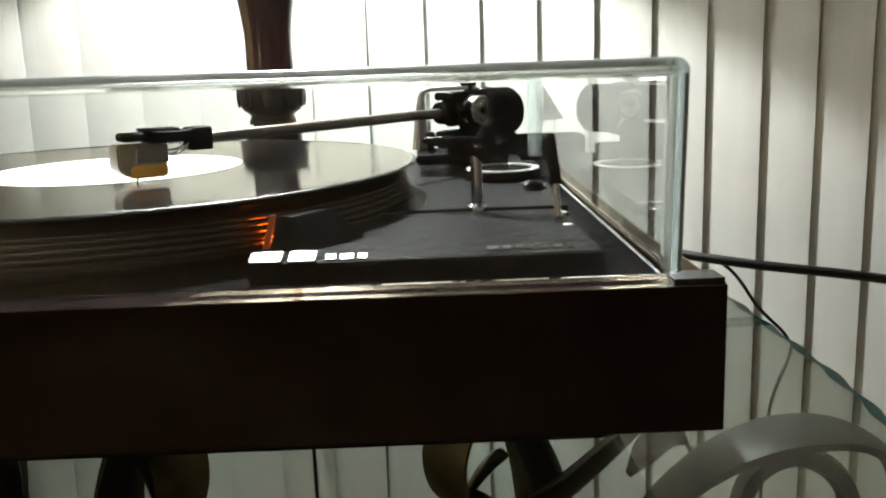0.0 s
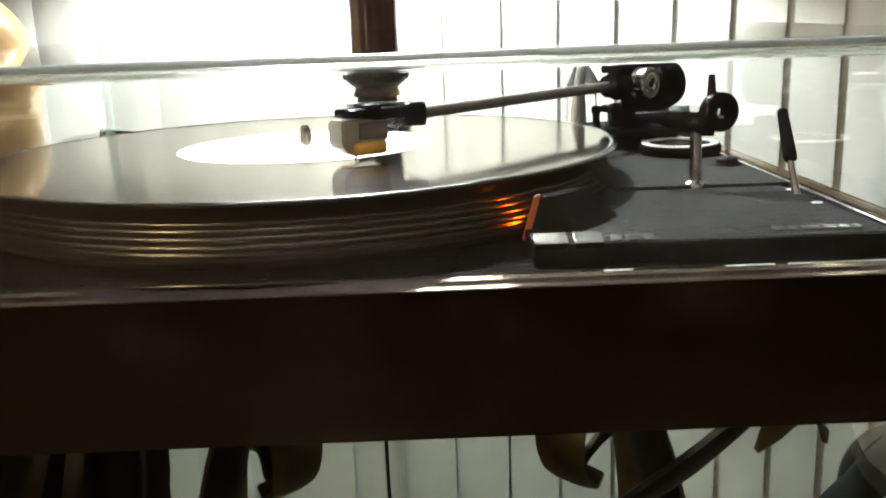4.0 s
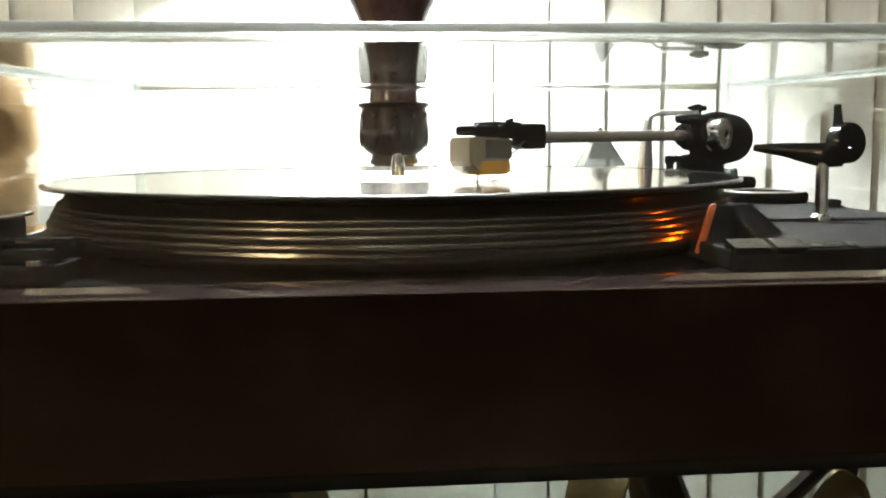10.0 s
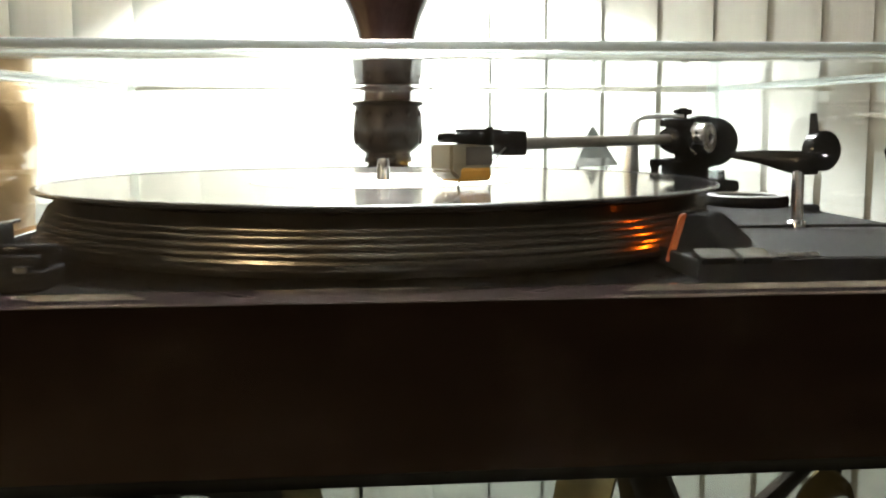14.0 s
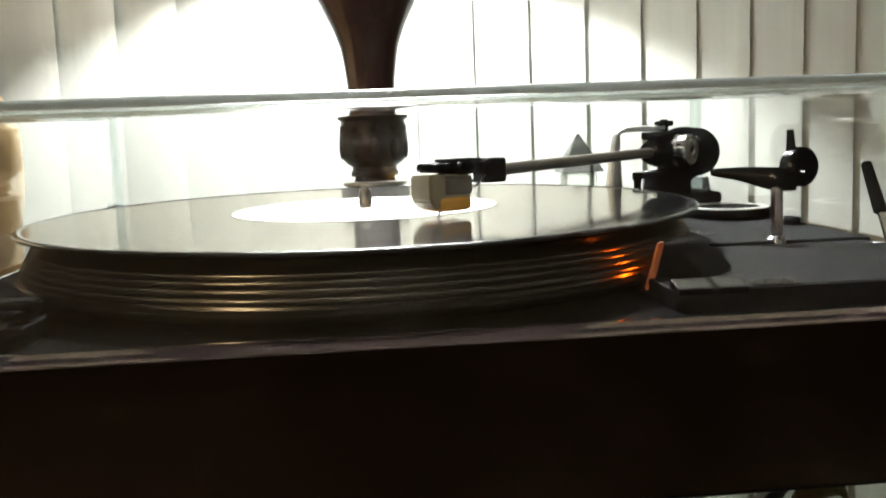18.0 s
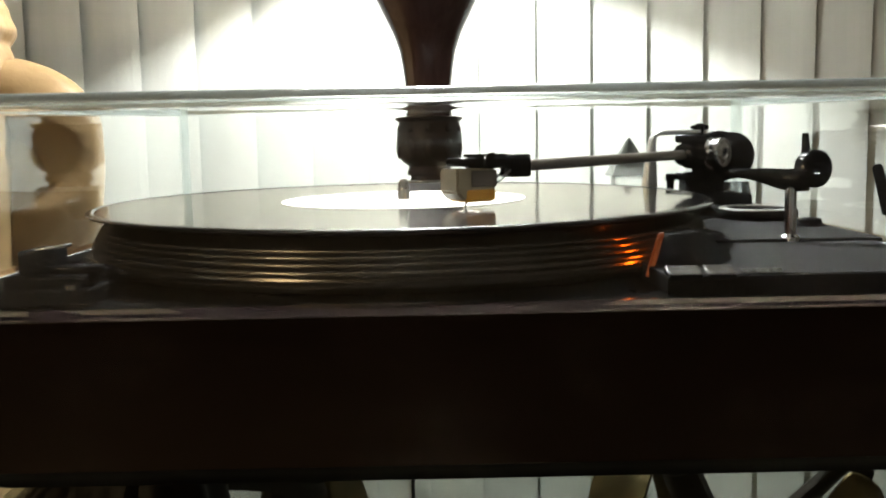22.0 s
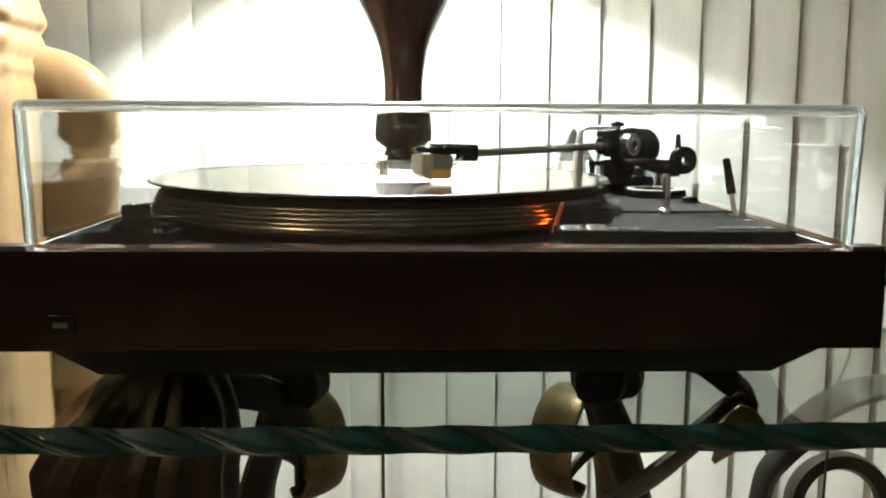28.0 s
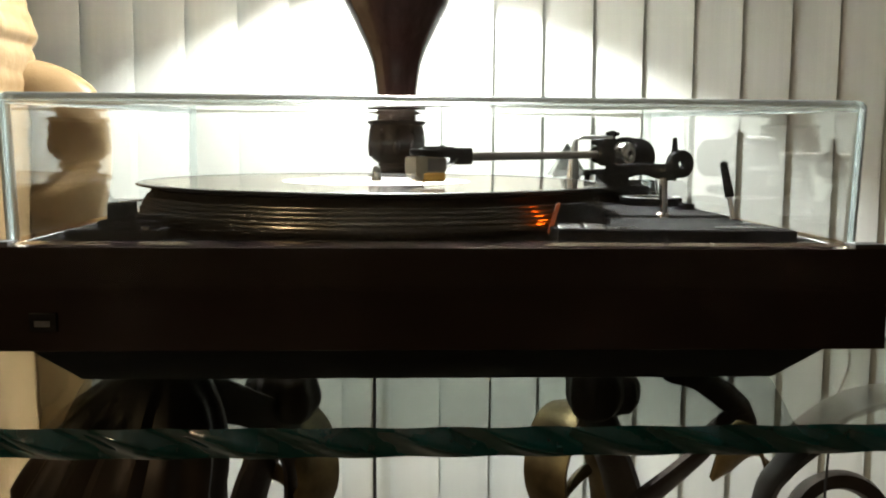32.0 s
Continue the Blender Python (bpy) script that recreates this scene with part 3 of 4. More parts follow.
def plinth():
    t = 0.012
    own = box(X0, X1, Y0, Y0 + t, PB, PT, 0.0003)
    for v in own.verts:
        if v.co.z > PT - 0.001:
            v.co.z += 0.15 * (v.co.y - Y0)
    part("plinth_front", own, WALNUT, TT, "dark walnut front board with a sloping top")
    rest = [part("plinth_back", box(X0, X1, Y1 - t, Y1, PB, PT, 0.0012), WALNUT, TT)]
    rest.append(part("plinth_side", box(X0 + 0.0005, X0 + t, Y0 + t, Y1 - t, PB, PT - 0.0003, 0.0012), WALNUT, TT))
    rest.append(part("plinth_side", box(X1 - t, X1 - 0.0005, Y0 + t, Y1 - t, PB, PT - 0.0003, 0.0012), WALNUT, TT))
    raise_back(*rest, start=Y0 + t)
    own = bmesh.new()
    top = [(-0.155, Y0 + 0.004), (0.2215, Y0 + 0.004), (0.2215, Y1 - 0.003), (-0.155, Y1 - 0.003)]
    low = [(-0.1545, Y0 + 0.066), (0.2235, Y0 + 0.066), (0.2235, Y1 - 0.03), (-0.1545, Y1 - 0.03)]
    rings = [[own.verts.new((x, y, z)) for x, y in ring] for ring, z in ((top, PB + 0.01), (top, PB - 0.0005), (low, GLASS_Z + 0.0005))]
    for a, b in zip(rings, rings[1:]):
        for k in range(4):
            own.faces.new((a[k], a[(k + 1) % 4], b[(k + 1) % 4], b[k]))
    own.faces.new(rings[0][::-1])
    own.faces.new(rings[-1])
    bmesh.ops.bevel(own, geom=own.edges[:], offset=0.001, segments=2, affect="EDGES")
    part("base_pan", own, PAN, TT, "black tapered base pan")
    plate = part("badge", box(-0.1525, -0.140, Y0 - 0.0012, Y0 + 0.001, 0.8655, 0.8745, 0.0004), BLACK, TT, "small black maker's plate")
    part("badge_mark", box(-0.1497, -0.1430, Y0 - 0.0017, Y0 - 0.001, 0.8682, 0.8708), DIM, plate, "plain silver bar")
    for x in (X0 + 0.0005, X1 - 0.0165):
        part("corner_pad", box(x, x + 0.016, Y0 + 0.001, Y0 + 0.013, PT - 0.001, PT + 0.0022, 0.0004), RUBBER, TT, "black rubber corner pad")
    # chassis plate with its bright edging
    deck = part("deck_plate", box(-0.164, 0.231, -0.1655, 0.176, 0.899, 0.9055, 0.001), DECK, TT, "matt black metal deck plate")
    raise_back(deck)
    for a, b, c, d in ((-0.166, 0.233, 0.1762, 0.178), (-0.166, -0.1642, -0.1656, 0.176), (0.2312, 0.233, -0.1656, 0.176)):
        raise_back(part("deck_edging", box(a, b, c, d, 0.9, 0.9058, 0.0006, seg=4), CHROME, TT, "thin bright metal edging"))


plinth()


def platter():
    p = [(0.0, 0.9066), (0.138, 0.9066), (0.1482, 0.9068), (0.1502, 0.9076), (0.1508, 0.9086), (0.1508, 0.9100), (0.1497, 0.9106), (0.1476, 0.9110), (0.1474, 0.9121)]
    for z, half in ((0.9136, 0.0013), (0.9162, 0.0013), (0.9187, 0.0012), (0.9210, 0.0010)):
        r = 0.1489 - (z - 0.9136) * 0.52
        p += [(r - half * 0.42 * (1 - math.cos(radians(a))), z + half * math.sin(radians(a))) for a in (-80, -60, -40, -20, 0, 20, 40, 60, 80)]
    p += [(0.1432, 0.9226), (0.1420, 0.9245), (0.1412, 0.9258), (0.138, 0.9262), (0.0, 0.9262)]
    pl = part("platter", lathe(p, seg=160), PLATTER, TT, "heavy dark metal platter with ribbed strobe rim")
    mat = part("mat", lathe([(0, 0.9262), (0.1395, 0.9262), (0.14, 0.9266), (0.1395, 0.9275), (0.05, 0.9275), (0, 0.9275)], seg=96), RUBBER, pl, "black rubber mat")
    skirt = part("bearing_skirt", lathe([(0, 0.9055), (0.10, 0.9055), (0.10, 0.9085), (0, 0.9085)], seg=64), PAN, pl)
    spin = part("spindle", lathe([(0, 0.92), (0.0034, 0.92), (0.0034, 0.9300), (0.0030, 0.9345), (0.0026, 0.9378), (0.0016, 0.9392), (0, 0.9396)], seg=24), CHROME, pl, "chrome centre spindle")
    raise_back(pl, mat, skirt, spin)


platter()


def record():
    r = thing("vinyl_record", (0, 0, 0.9275), "black twelve-inch vinyl record with a white label", "record")
    lo, hi = 0.9278, 0.9292
    raise_back(part("disc", lathe([(0.0042, lo), (0.1472, lo), (0.1474, lo + 0.0004), (0.1474, hi - 0.0003), (0.1472, hi), (0.0625, hi - 0.0001), (0.0042, hi - 0.0001)], seg=192, close=True), VINYL, r, "grooved black vinyl disc"))
    raise_back(part("rim", lathe([(0.1470, hi - 0.0001), (0.1484, hi + 0.0004), (0.1490, hi + 0.0004), (0.1506, hi - 0.0001), (0.1509, hi - 0.0004), (0.1508, lo + 0.0004), (0.1503, lo + 0.0001), (0.1470, lo + 0.0002)], seg=192, close=True), RIM, r, "smooth bevelled rim"))
    raise_back(part("label", lathe([(0.0042, hi - 0.0002), (0.0615, hi - 0.0002), (0.0615, hi + 0.0001), (0.0042, hi + 0.0001)], seg=96, close=True), LABEL, r, "plain white paper label"))


record()


def control_panel():
    p = part("control_panel", box(0.0945, 0.2155, -0.1515, -0.052, 0.9045, 0.9113, 0.0009), PANEL, TT, "dark grey control panel")
    raise_back(part("arm_board", box(0.128, 0.2195, -0.0515, 0.168, 0.9045, 0.9113, 0.0009), PANEL, TT, "dark grey tonearm board"))
    part("panel_front", box(0.0945, 0.2152, -0.1530, -0.1517, 0.9035, 0.9110, 0.0004), BLACK, p, "black front lip")
    for x, w in ((0.0948, 0.0112), (0.1080, 0.0095)):
        slope = Matrix.Translation((x + w / 2, -0.1497, 0.9120)) @ Matrix.Rotation(radians(16), 4, "X")
        part("key_cap", box(-w / 2, w / 2, -0.0038, 0.0040, -0.0030, 0.0010, 0.0003, slope), KEY, p, "sloping satin silver key cap")
    for k, (x, w) in enumerate(((0.176, 0.004), (0.1815, 0.003), (0.186, 0.006), (0.1935, 0.004), (0.199, 0.003), (0.2035, 0.0025))):
        part("print_bar", box(-w / 2, w / 2, -0.0013, 0.0013, 0, 0.0006, 0, Matrix.Translation((x + w / 2, -0.1435, 0.9116)) @ Matrix.Rotation(radians(14), 4, "X")), MARK, p, "plain silver bar")
    for k, (x, w) in enumerate(((0.1205, 0.0035), (0.1255, 0.0045), (0.1315, 0.003))):
        part("print_bar", box(-w / 2, w / 2, -0.0018, 0.0018, 0, 0.0006, 0, Matrix.Translation((x + w / 2, -0.1490, 0.9116)) @ Matrix.Rotation(radians(17), 4, "X")), MARK, p, "plain silver bar")
    # strobe housing: a wedge beside the platter
    h = None
    for y0, y1, x in ((-0.1260, -0.1235, 0.0), (-0.1110, -0.1085, 0.0135)):
        own = bmesh.new()
        prof = [(0.0958, 0.9050), (0.1004, 0.9224), (0.1045, 0.9231), (0.1165, 0.9125), (0.1180, 0.9050)]
        a = [own.verts.new((px + x, y0, z)) for px, z in prof]
        b = [own.verts.new((px + x + 0.001, y1, z)) for px, z in prof]
        n = len(prof)
        for k in range(n):
            own.faces.new((a[k], a[(k + 1) % n], b[(k + 1) % n], b[k]))
        own.faces.new(a[::-1])
        own.faces.new(b)
        bmesh.ops.bevel(own, geom=own.edges[:], offset=0.0006, segments=2, affect="EDGES")
        if h is None:
            h = part("strobe_housing", own, BLACK, TT, "black strobe lamp housing")
        else:
            part("housing_wall", own, BLACK, h)
    lean = Matrix.Translation((0.1112, -0.1173, 0.9224)) @ Matrix.Rotation(math.atan2(0.0135, 0.0150), 4, "Z").inverted()
    part("housing_lid", box(-0.0048, 0.0006, -0.0105, 0.0105, -0.0018, 0.0002, 0.0004, lean), BLACK, h)
    part("housing_slope", box(0.0, 0.0165, -0.0105, 0.0105, -0.0016, 0.0, 0.0004, lean @ Matrix.Translation((0.0006, 0, 0.0002)) @ Matrix.Rotation(radians(44), 4, "Y")), BLACK, h)
    own = bmesh.new()
    face = [own.verts.new(q) for y in (-0.1262, -0.1238) for q in ((0.0935, y, 0.9072), (0.0982, y, 0.9232), (0.1003, y, 0.9236), (0.0957, y, 0.9072))]
    for k in range(4):
        own.faces.new((face[k], face[(k + 1) % 4], face[4 + (k + 1) % 4], face[4 + k]))
    own.faces.new(face[3::-1])
    own.faces.new(face[4:])
    bmesh.ops.bevel(own, geom=own.edges[:], offset=0.0004, segments=2, affect="EDGES")
    part("neon_window", own, AMBER_FACE, h, "amber strobe window")
    part("neon_lamp", rod((0.1062, -0.1180, 0.9065), (0.1066, -0.1180, 0.9140), 0.0021, 0.0021, 12), NEON, h, "glowing orange neon lamp")
    # small knob, speed lever
    raise_back(part("button", lathe([(0, 0.9113), (0.0075, 0.9113), (0.0075, 0.9118), (0.0055, 0.9125), (0.0055, 0.9145), (0.0045, 0.9152), (0, 0.9152)], (0.2095, 0.0023, 0), 24), BLACK, TT, "small black round knob"))
    lv = part("speed_lever", rod((0.2106, -0.0800, 0.9113), (0.2103, -0.0712, 0.928), 0.0016, 0.0013), CHROME, TT, "chrome lever stem")
    part("lever_grip", rod((0.2104, -0.0730, 0.9248), (0.2099, -0.0622, 0.9452), 0.0028, 0.0022, bevel=0.0007), BLACK, lv, "black lever grip")
    part("lever_slot", box(0.2068, 0.2146, -0.092, -0.068, 0.9112, 0.9117, 0.0002), BLACK, lv)
    for x, y in ((0.2120, -0.096), (0.2150, -0.064)):
        part("screw", lathe([(0, 0.9113), (0.0024, 0.9113), (0.0022, 0.9115), (0, 0.9118)], (x, y, 0), 16), CHROME, p, "chrome screw head")
    # size selector at the other side of the deck
    s = part("selector_plate", box(-0.146, -0.101, -0.152, -0.112, 0.9045, 0.9105, 0.0008), BLACK, TT, "black selector plate")
    part("selector_step", box(-0.1322, -0.104, -0.1475, -0.118, 0.9104, 0.9146, 0.0010), BLACK, s)
    part("selector_knob", box(-0.1278, -0.1182, -0.1455, -0.126, 0.9145, 0.9232, 0.0012), BLACK, s, "square black selector knob")
    part("selector_cap", box(-0.0040, 0.0062, -0.0040, 0.0040, -0.0006, 0.0006, 0.0004, Matrix.Translation((-0.1185, -0.1400, 0.9237)) @ Matrix.Rotation(radians(-7), 4, "Y")), CHROME, s, "small tilted chrome cap")
    part("selector_arm", box(-0.1185, -0.1015, -0.1415, -0.135, 0.9145, 0.9172, 0.0008), BLACK, s)
    part("selector_screw", lathe([(0, 0.9105), (0.003, 0.9105), (0.003, 0.912), (0, 0.912)], (-0.1075, -0.150, 0), 16), CHROME, s)


control_panel()


def tonearm():
    pivot = Vector((0.1783, 0.0937, 0.9510))
    head = Vector((0.0519, -0.0442, 0.9475))
    way = (pivot - head).normalized()
    arm = part("tonearm", rod(head, pivot, 0.0027, 0.0029, 20), ARM_TUBE, TT, "straight grey-brown aluminium tonearm tube")
    yaw = math.atan2(way.y, way.x)
    # the headshell is turned inwards from the arm
    sh = Matrix.Translation(head) @ Matrix.Rotation(yaw - radians(14), 4, "Z")
    own = box(-0.0040, 0.007, -0.0052, 0.0052, -0.0048, 0.0056, 0.0012)
    box(-0.022, -0.003, -0.0080, 0.0080, -0.0005, 0.0046, 0.0012, None, own)
    box(-0.033, -0.020, -0.0066, 0.0066, 0.0006, 0.0044, 0.0012, None, own)
    box(-0.024, -0.008, -0.0058, 0.0058, 0.0046, 0.0060, 0.0006, None, own)
    bmesh.ops.transform(own, matrix=sh, verts=own.verts)
    part("headshell", own, BLACK, arm, "black headshell")
    part("finger_lift", strap([sh @ Vector(q) for q in ((-0.020, -0.006, 0.003), (-0.022, -0.012, 0.0035), (-0.026, -0.018, 0.006))], [0.004, 0.004, 0.003], 0.001, (1, 0, 0.2)), BLACK, arm)
    # cartridge body, wedge-bottomed
    sc = sh @ Matrix.Translation((-0.0145, 0, 0)) @ Matrix.Diagonal((1.0, 0.84, 0.98, 1)) @ Matrix.Translation((0.0145, 0, 0))
    own = bmesh.new()
    prof = [(-0.0360, -0.0002), (-0.0145, -0.0002), (-0.0145, -0.0092), (-0.0195, -0.0138), (-0.0320, -0.0146), (-0.0360, -0.0108)]
    a = [own.verts.new((x, -0.0080, z)) for x, z in prof]
    b = [own.verts.new((x, 0.0080, z)) for x, z in prof]
    n = len(prof)
    for k in range(n):
        own.faces.new((a[k], a[(k + 1) % n], b[(k + 1) % n], b[k]))
    own.faces.new(a[::-1])
    own.faces.new(b)
    bmesh.ops.bevel(own, geom=own.edges[:], offset=0.0009, segments=2, affect="EDGES")
    bmesh.ops.transform(own, matrix=sc, verts=own.verts)
    part("cartridge", own, CREAM, arm, "cream cartridge body")
    part("stylus_grip", box(-0.0318, -0.0146, -0.0085, 0.0085, -0.0153, -0.0090, 0.0020, sc), AMBER, arm, "amber stylus grip")
    part("cartridge_side", box(-0.0285, -0.0143, -0.0084, 0.0084, -0.0088, -0.0010, 0.0008, sc), SMOKE, arm, "smoky brown rear body")
    part("stylus", rod(sh @ Vector((-0.026, 0, -0.0140)), sh @ Vector((-0.0275, 0, -0.0181)), 0.0006, 0.0003, 8), CHROME, arm)
    for k, dz in ((-0.004, -0.0022), (-0.0015, -0.0045), (0.0015, -0.0022), (0.004, -0.0045)):
        part("lead_wire", tube([sh @ Vector(q) for q in ((-0.0145, k, dz - 0.001), (-0.0090, k, dz - 0.0018), (-0.0035, k * 0.8, dz * 0.6))], 0.0004, 6, 6), ALU if k < 0 else CHROME, arm)
    # gimbal: housing on the tube, ring and counterweight behind it, chrome bearing cap beside it
    axis = way.to_track_quat("Z", "Y").to_matrix().to_4x4()
    m = Matrix.Translation(pivot) @ axis
    part("pivot_block", lathe([(0, -0.021), (0.0052, -0.021), (0.0066, -0.0200), (0.0066, -0.0120), (0.0088, -0.0108), (0.0088, 0.006), (0.0078, 0.007), (0, 0.007)], (0, 0, 0), 32, m), BLACK, arm, "black tube housing")
    mr = Matrix.Translation((0.1925, 0.1010, 0.9490)) @ axis
    part("gimbal_ring", lathe([(0.0118, -0.0036), (0.0150, -0.0040), (0.0160, -0.0026), (0.0160, 0.0026), (0.0150, 0.0040), (0.0118, 0.0036)], (0, 0, 0), 56, mr, close=True), BLACK, arm, "black gimbal ring")
    part("counterweight", lathe([(0, 0.0060), (0.0120, 0.0060), (0.0146, 0.0072), (0.0150, 0.0088), (0.0150, 0.0125), (0.0144, 0.0130), (0.0150, 0.0135), (0.0150, 0.0215), (0.0138, 0.0230), (0, 0.0230)], (0, 0, 0), 48, mr), BLACK, arm, "black ribbed counterweight")
    part("counterweight_stub", lathe([(0, -0.004), (0.004, -0.004), (0.004, 0.027), (0.003, 0.028), (0, 0.028)], (0, 0, 0), 24, mr), CHROME, arm)
    side = Vector((0.66, -0.75, 0)).normalized()
    mc = Matrix.Translation(Vector((0.1913, 0.0822, 0.9512)) - 0.0178 * side) @ side.to_track_quat("Z", "Y").to_matrix().to_4x4()
    part("bearing_cap", lathe([(0, -0.004), (0.0074, -0.004), (0.0074, 0.0035), (0.0096, 0.0045), (0.0096, 0.0088), (0.0084, 0.0094), (0.0080, 0.0112), (0.0092, 0.0120), (0.0092, 0.0162), (0.0082, 0.0172), (0.0064, 0.0170), (0.0052, 0.0178), (0.0032, 0.0178), (0.0024, 0.0166), (0, 0.0166)], (0, 0, 0), 40, mc), CHROME, arm, "stepped chrome bearing cap")
    part("cap_screw", lathe([(0, 0.0164), (0.0020, 0.0164), (0.0018, 0.0174), (0, 0.0175)], (0, 0, 0), 16, mc), BLACK, arm)
    # upper and lower arms of the gimbal frame
    fm = Matrix.Translation((0.1750, 0.0905, 0)) @ Matrix.Rotation(yaw, 4, "Z")
    for z0, z1 in ((0.9578, 0.9628), (0.9352, 0.9400)):
        part("frame_arm", box(-0.0125, 0.0150, -0.0072, 0.0072, z0, z1, 0.0018, fm, seg=3), BLACK, arm, "black gimbal frame arm")
    part("frame_back", box(0.0100, 0.0150, -0.0070, 0.0070, 0.9390, 0.9585, 0.0010, fm), BLACK, arm)
    # upright post, pivot plate, aluminium bridge over the arm
    part("pivot_yoke", box(0.1690, 0.1920, 0.0850, 0.1040, 0.9270, 0.9375, 0.0016), BLACK, arm)
    part("pivot_post", rod((0.1783, 0.0937, 0.9113), (0.1783, 0.0937, 0.9275), 0.009, 0.0085, 28), BLACK, arm)
    part("pivot_plate", box(0.1500, 0.2045, 0.0700, 0.1220, 0.9205, 0.9272, 0.0022), BLACK, arm, "black pivot plate")
    part("bridge", strap([(0.1515, 0.1110, 0.9272), (0.1518, 0.1108, 0.938), (0.1528, 0.1104, 0.952), (0.1540, 0.1100, 0.9605), (0.1572, 0.1096, 0.9640), (0.1630, 0.1092, 0.9648), (0.1832, 0.1084, 0.9650)], [0.010, 0.0085, 0.0075, 0.0065, 0.0065, 0.0065, 0.0065], 0.0036, (0, 1, 0)), ALU, arm, "satin aluminium bridge bracket")
    part("bridge_leg", strap([(0.1525, 0.1108, 0.9272), (0.1528, 0.1106, 0.940), (0.1533, 0.1102, 0.952), (0.1542, 0.1098, 0.9615)], [0.0105, 0.0082, 0.0060, 0.0044], 0.0050, (1, 0, 0.05)), ALU, arm, "satin aluminium bridge leg")
    part("bridge_screw", rod((0.1835, 0.1084, 0.9615), (0.1835, 0.1084, 0.9700), 0.0028, 0.0024, 16), BLACK, arm)
    part("bridge_knob", box(0.1785, 0.1885, 0.1050, 0.1118, 0.9658, 0.9690, 0.0008), BLACK, arm)
    part("arm_rest_post", rod((0.1590, 0.0850, 0.9270), (0.1590, 0.0850, 0.9385), 0.0022, 0.0022, 14), BLACK, arm)
    part("arm_rest_clip", box(0.1563, 0.1617, 0.0825, 0.0875, 0.9345, 0.9395, 0.0012), BLACK, arm)
    # anti-skating dial
    d = part("antiskate_dial", lathe([(0, 0.9113), (0.0215, 0.9113), (0.0222, 0.9123), (0.0222, 0.9153), (0.0212, 0.9166), (0.0, 0.9166)], (0.1988, 0.0495, 0), 56), BLACK, TT, "black anti-skating dial")
    raise_back(d)
    raise_back(part("dial_ring", lathe([(0.0165, 0.9165), (0.0208, 0.9165), (0.0204, 0.9172), (0.0168, 0.9172)], (0.1988, 0.0495, 0), 56, close=True), ALU, d, "silver dial ring"))
    # cueing lever: chrome post, flat tapered finger, ring hub, upright blade
    post = part("cue_post", lathe([(0, 0.9113), (0.0046, 0.9113), (0.0044, 0.9130), (0.0027, 0.9143), (0.0026, 0.9365), (0, 0.9365)], (0.1783, -0.0478, 0), 24), CHROME, TT, "chrome cueing post")
    part("cue_finger", strap([(0.1562, -0.0306, 0.9424), (0.1600, -0.0335, 0.9420), (0.1660, -0.0380, 0.9414), (0.1725, -0.0432, 0.9400), (0.1783, -0.0478, 0.9390), (0.1855, -0.0505, 0.9390)], [0.0030, 0.0042, 0.0060, 0.0086, 0.0104, 0.0100], 0.0060, (0, 0, 1)), BLACK, post, "black tapered cueing finger lever")
    mh = Matrix.Translation((0.1878, -0.0485, 0.9440)) @ Vector((0.30, -0.95, 0)).to_track_quat("Z", "Y").to_matrix().to_4x4()
    part("cue_hub", lathe([(0.0030, -0.0034), (0.0078, -0.0034), (0.0086, -0.0024), (0.0086, 0.0024), (0.0078, 0.0034), (0.0030, 0.0034)], (0, 0, 0), 32, mh, close=True), BLACK, post, "black ring hub")
    part("cue_pin", strap([(0.1846, -0.0480, 0.9420), (0.1848, -0.0475, 0.9500), (0.1849, -0.0462, 0.9600)], [0.0052, 0.0042, 0.0026], 0.0028, (1, -0.2, 0)), BLACK, post, "black upright blade")


tonearm()


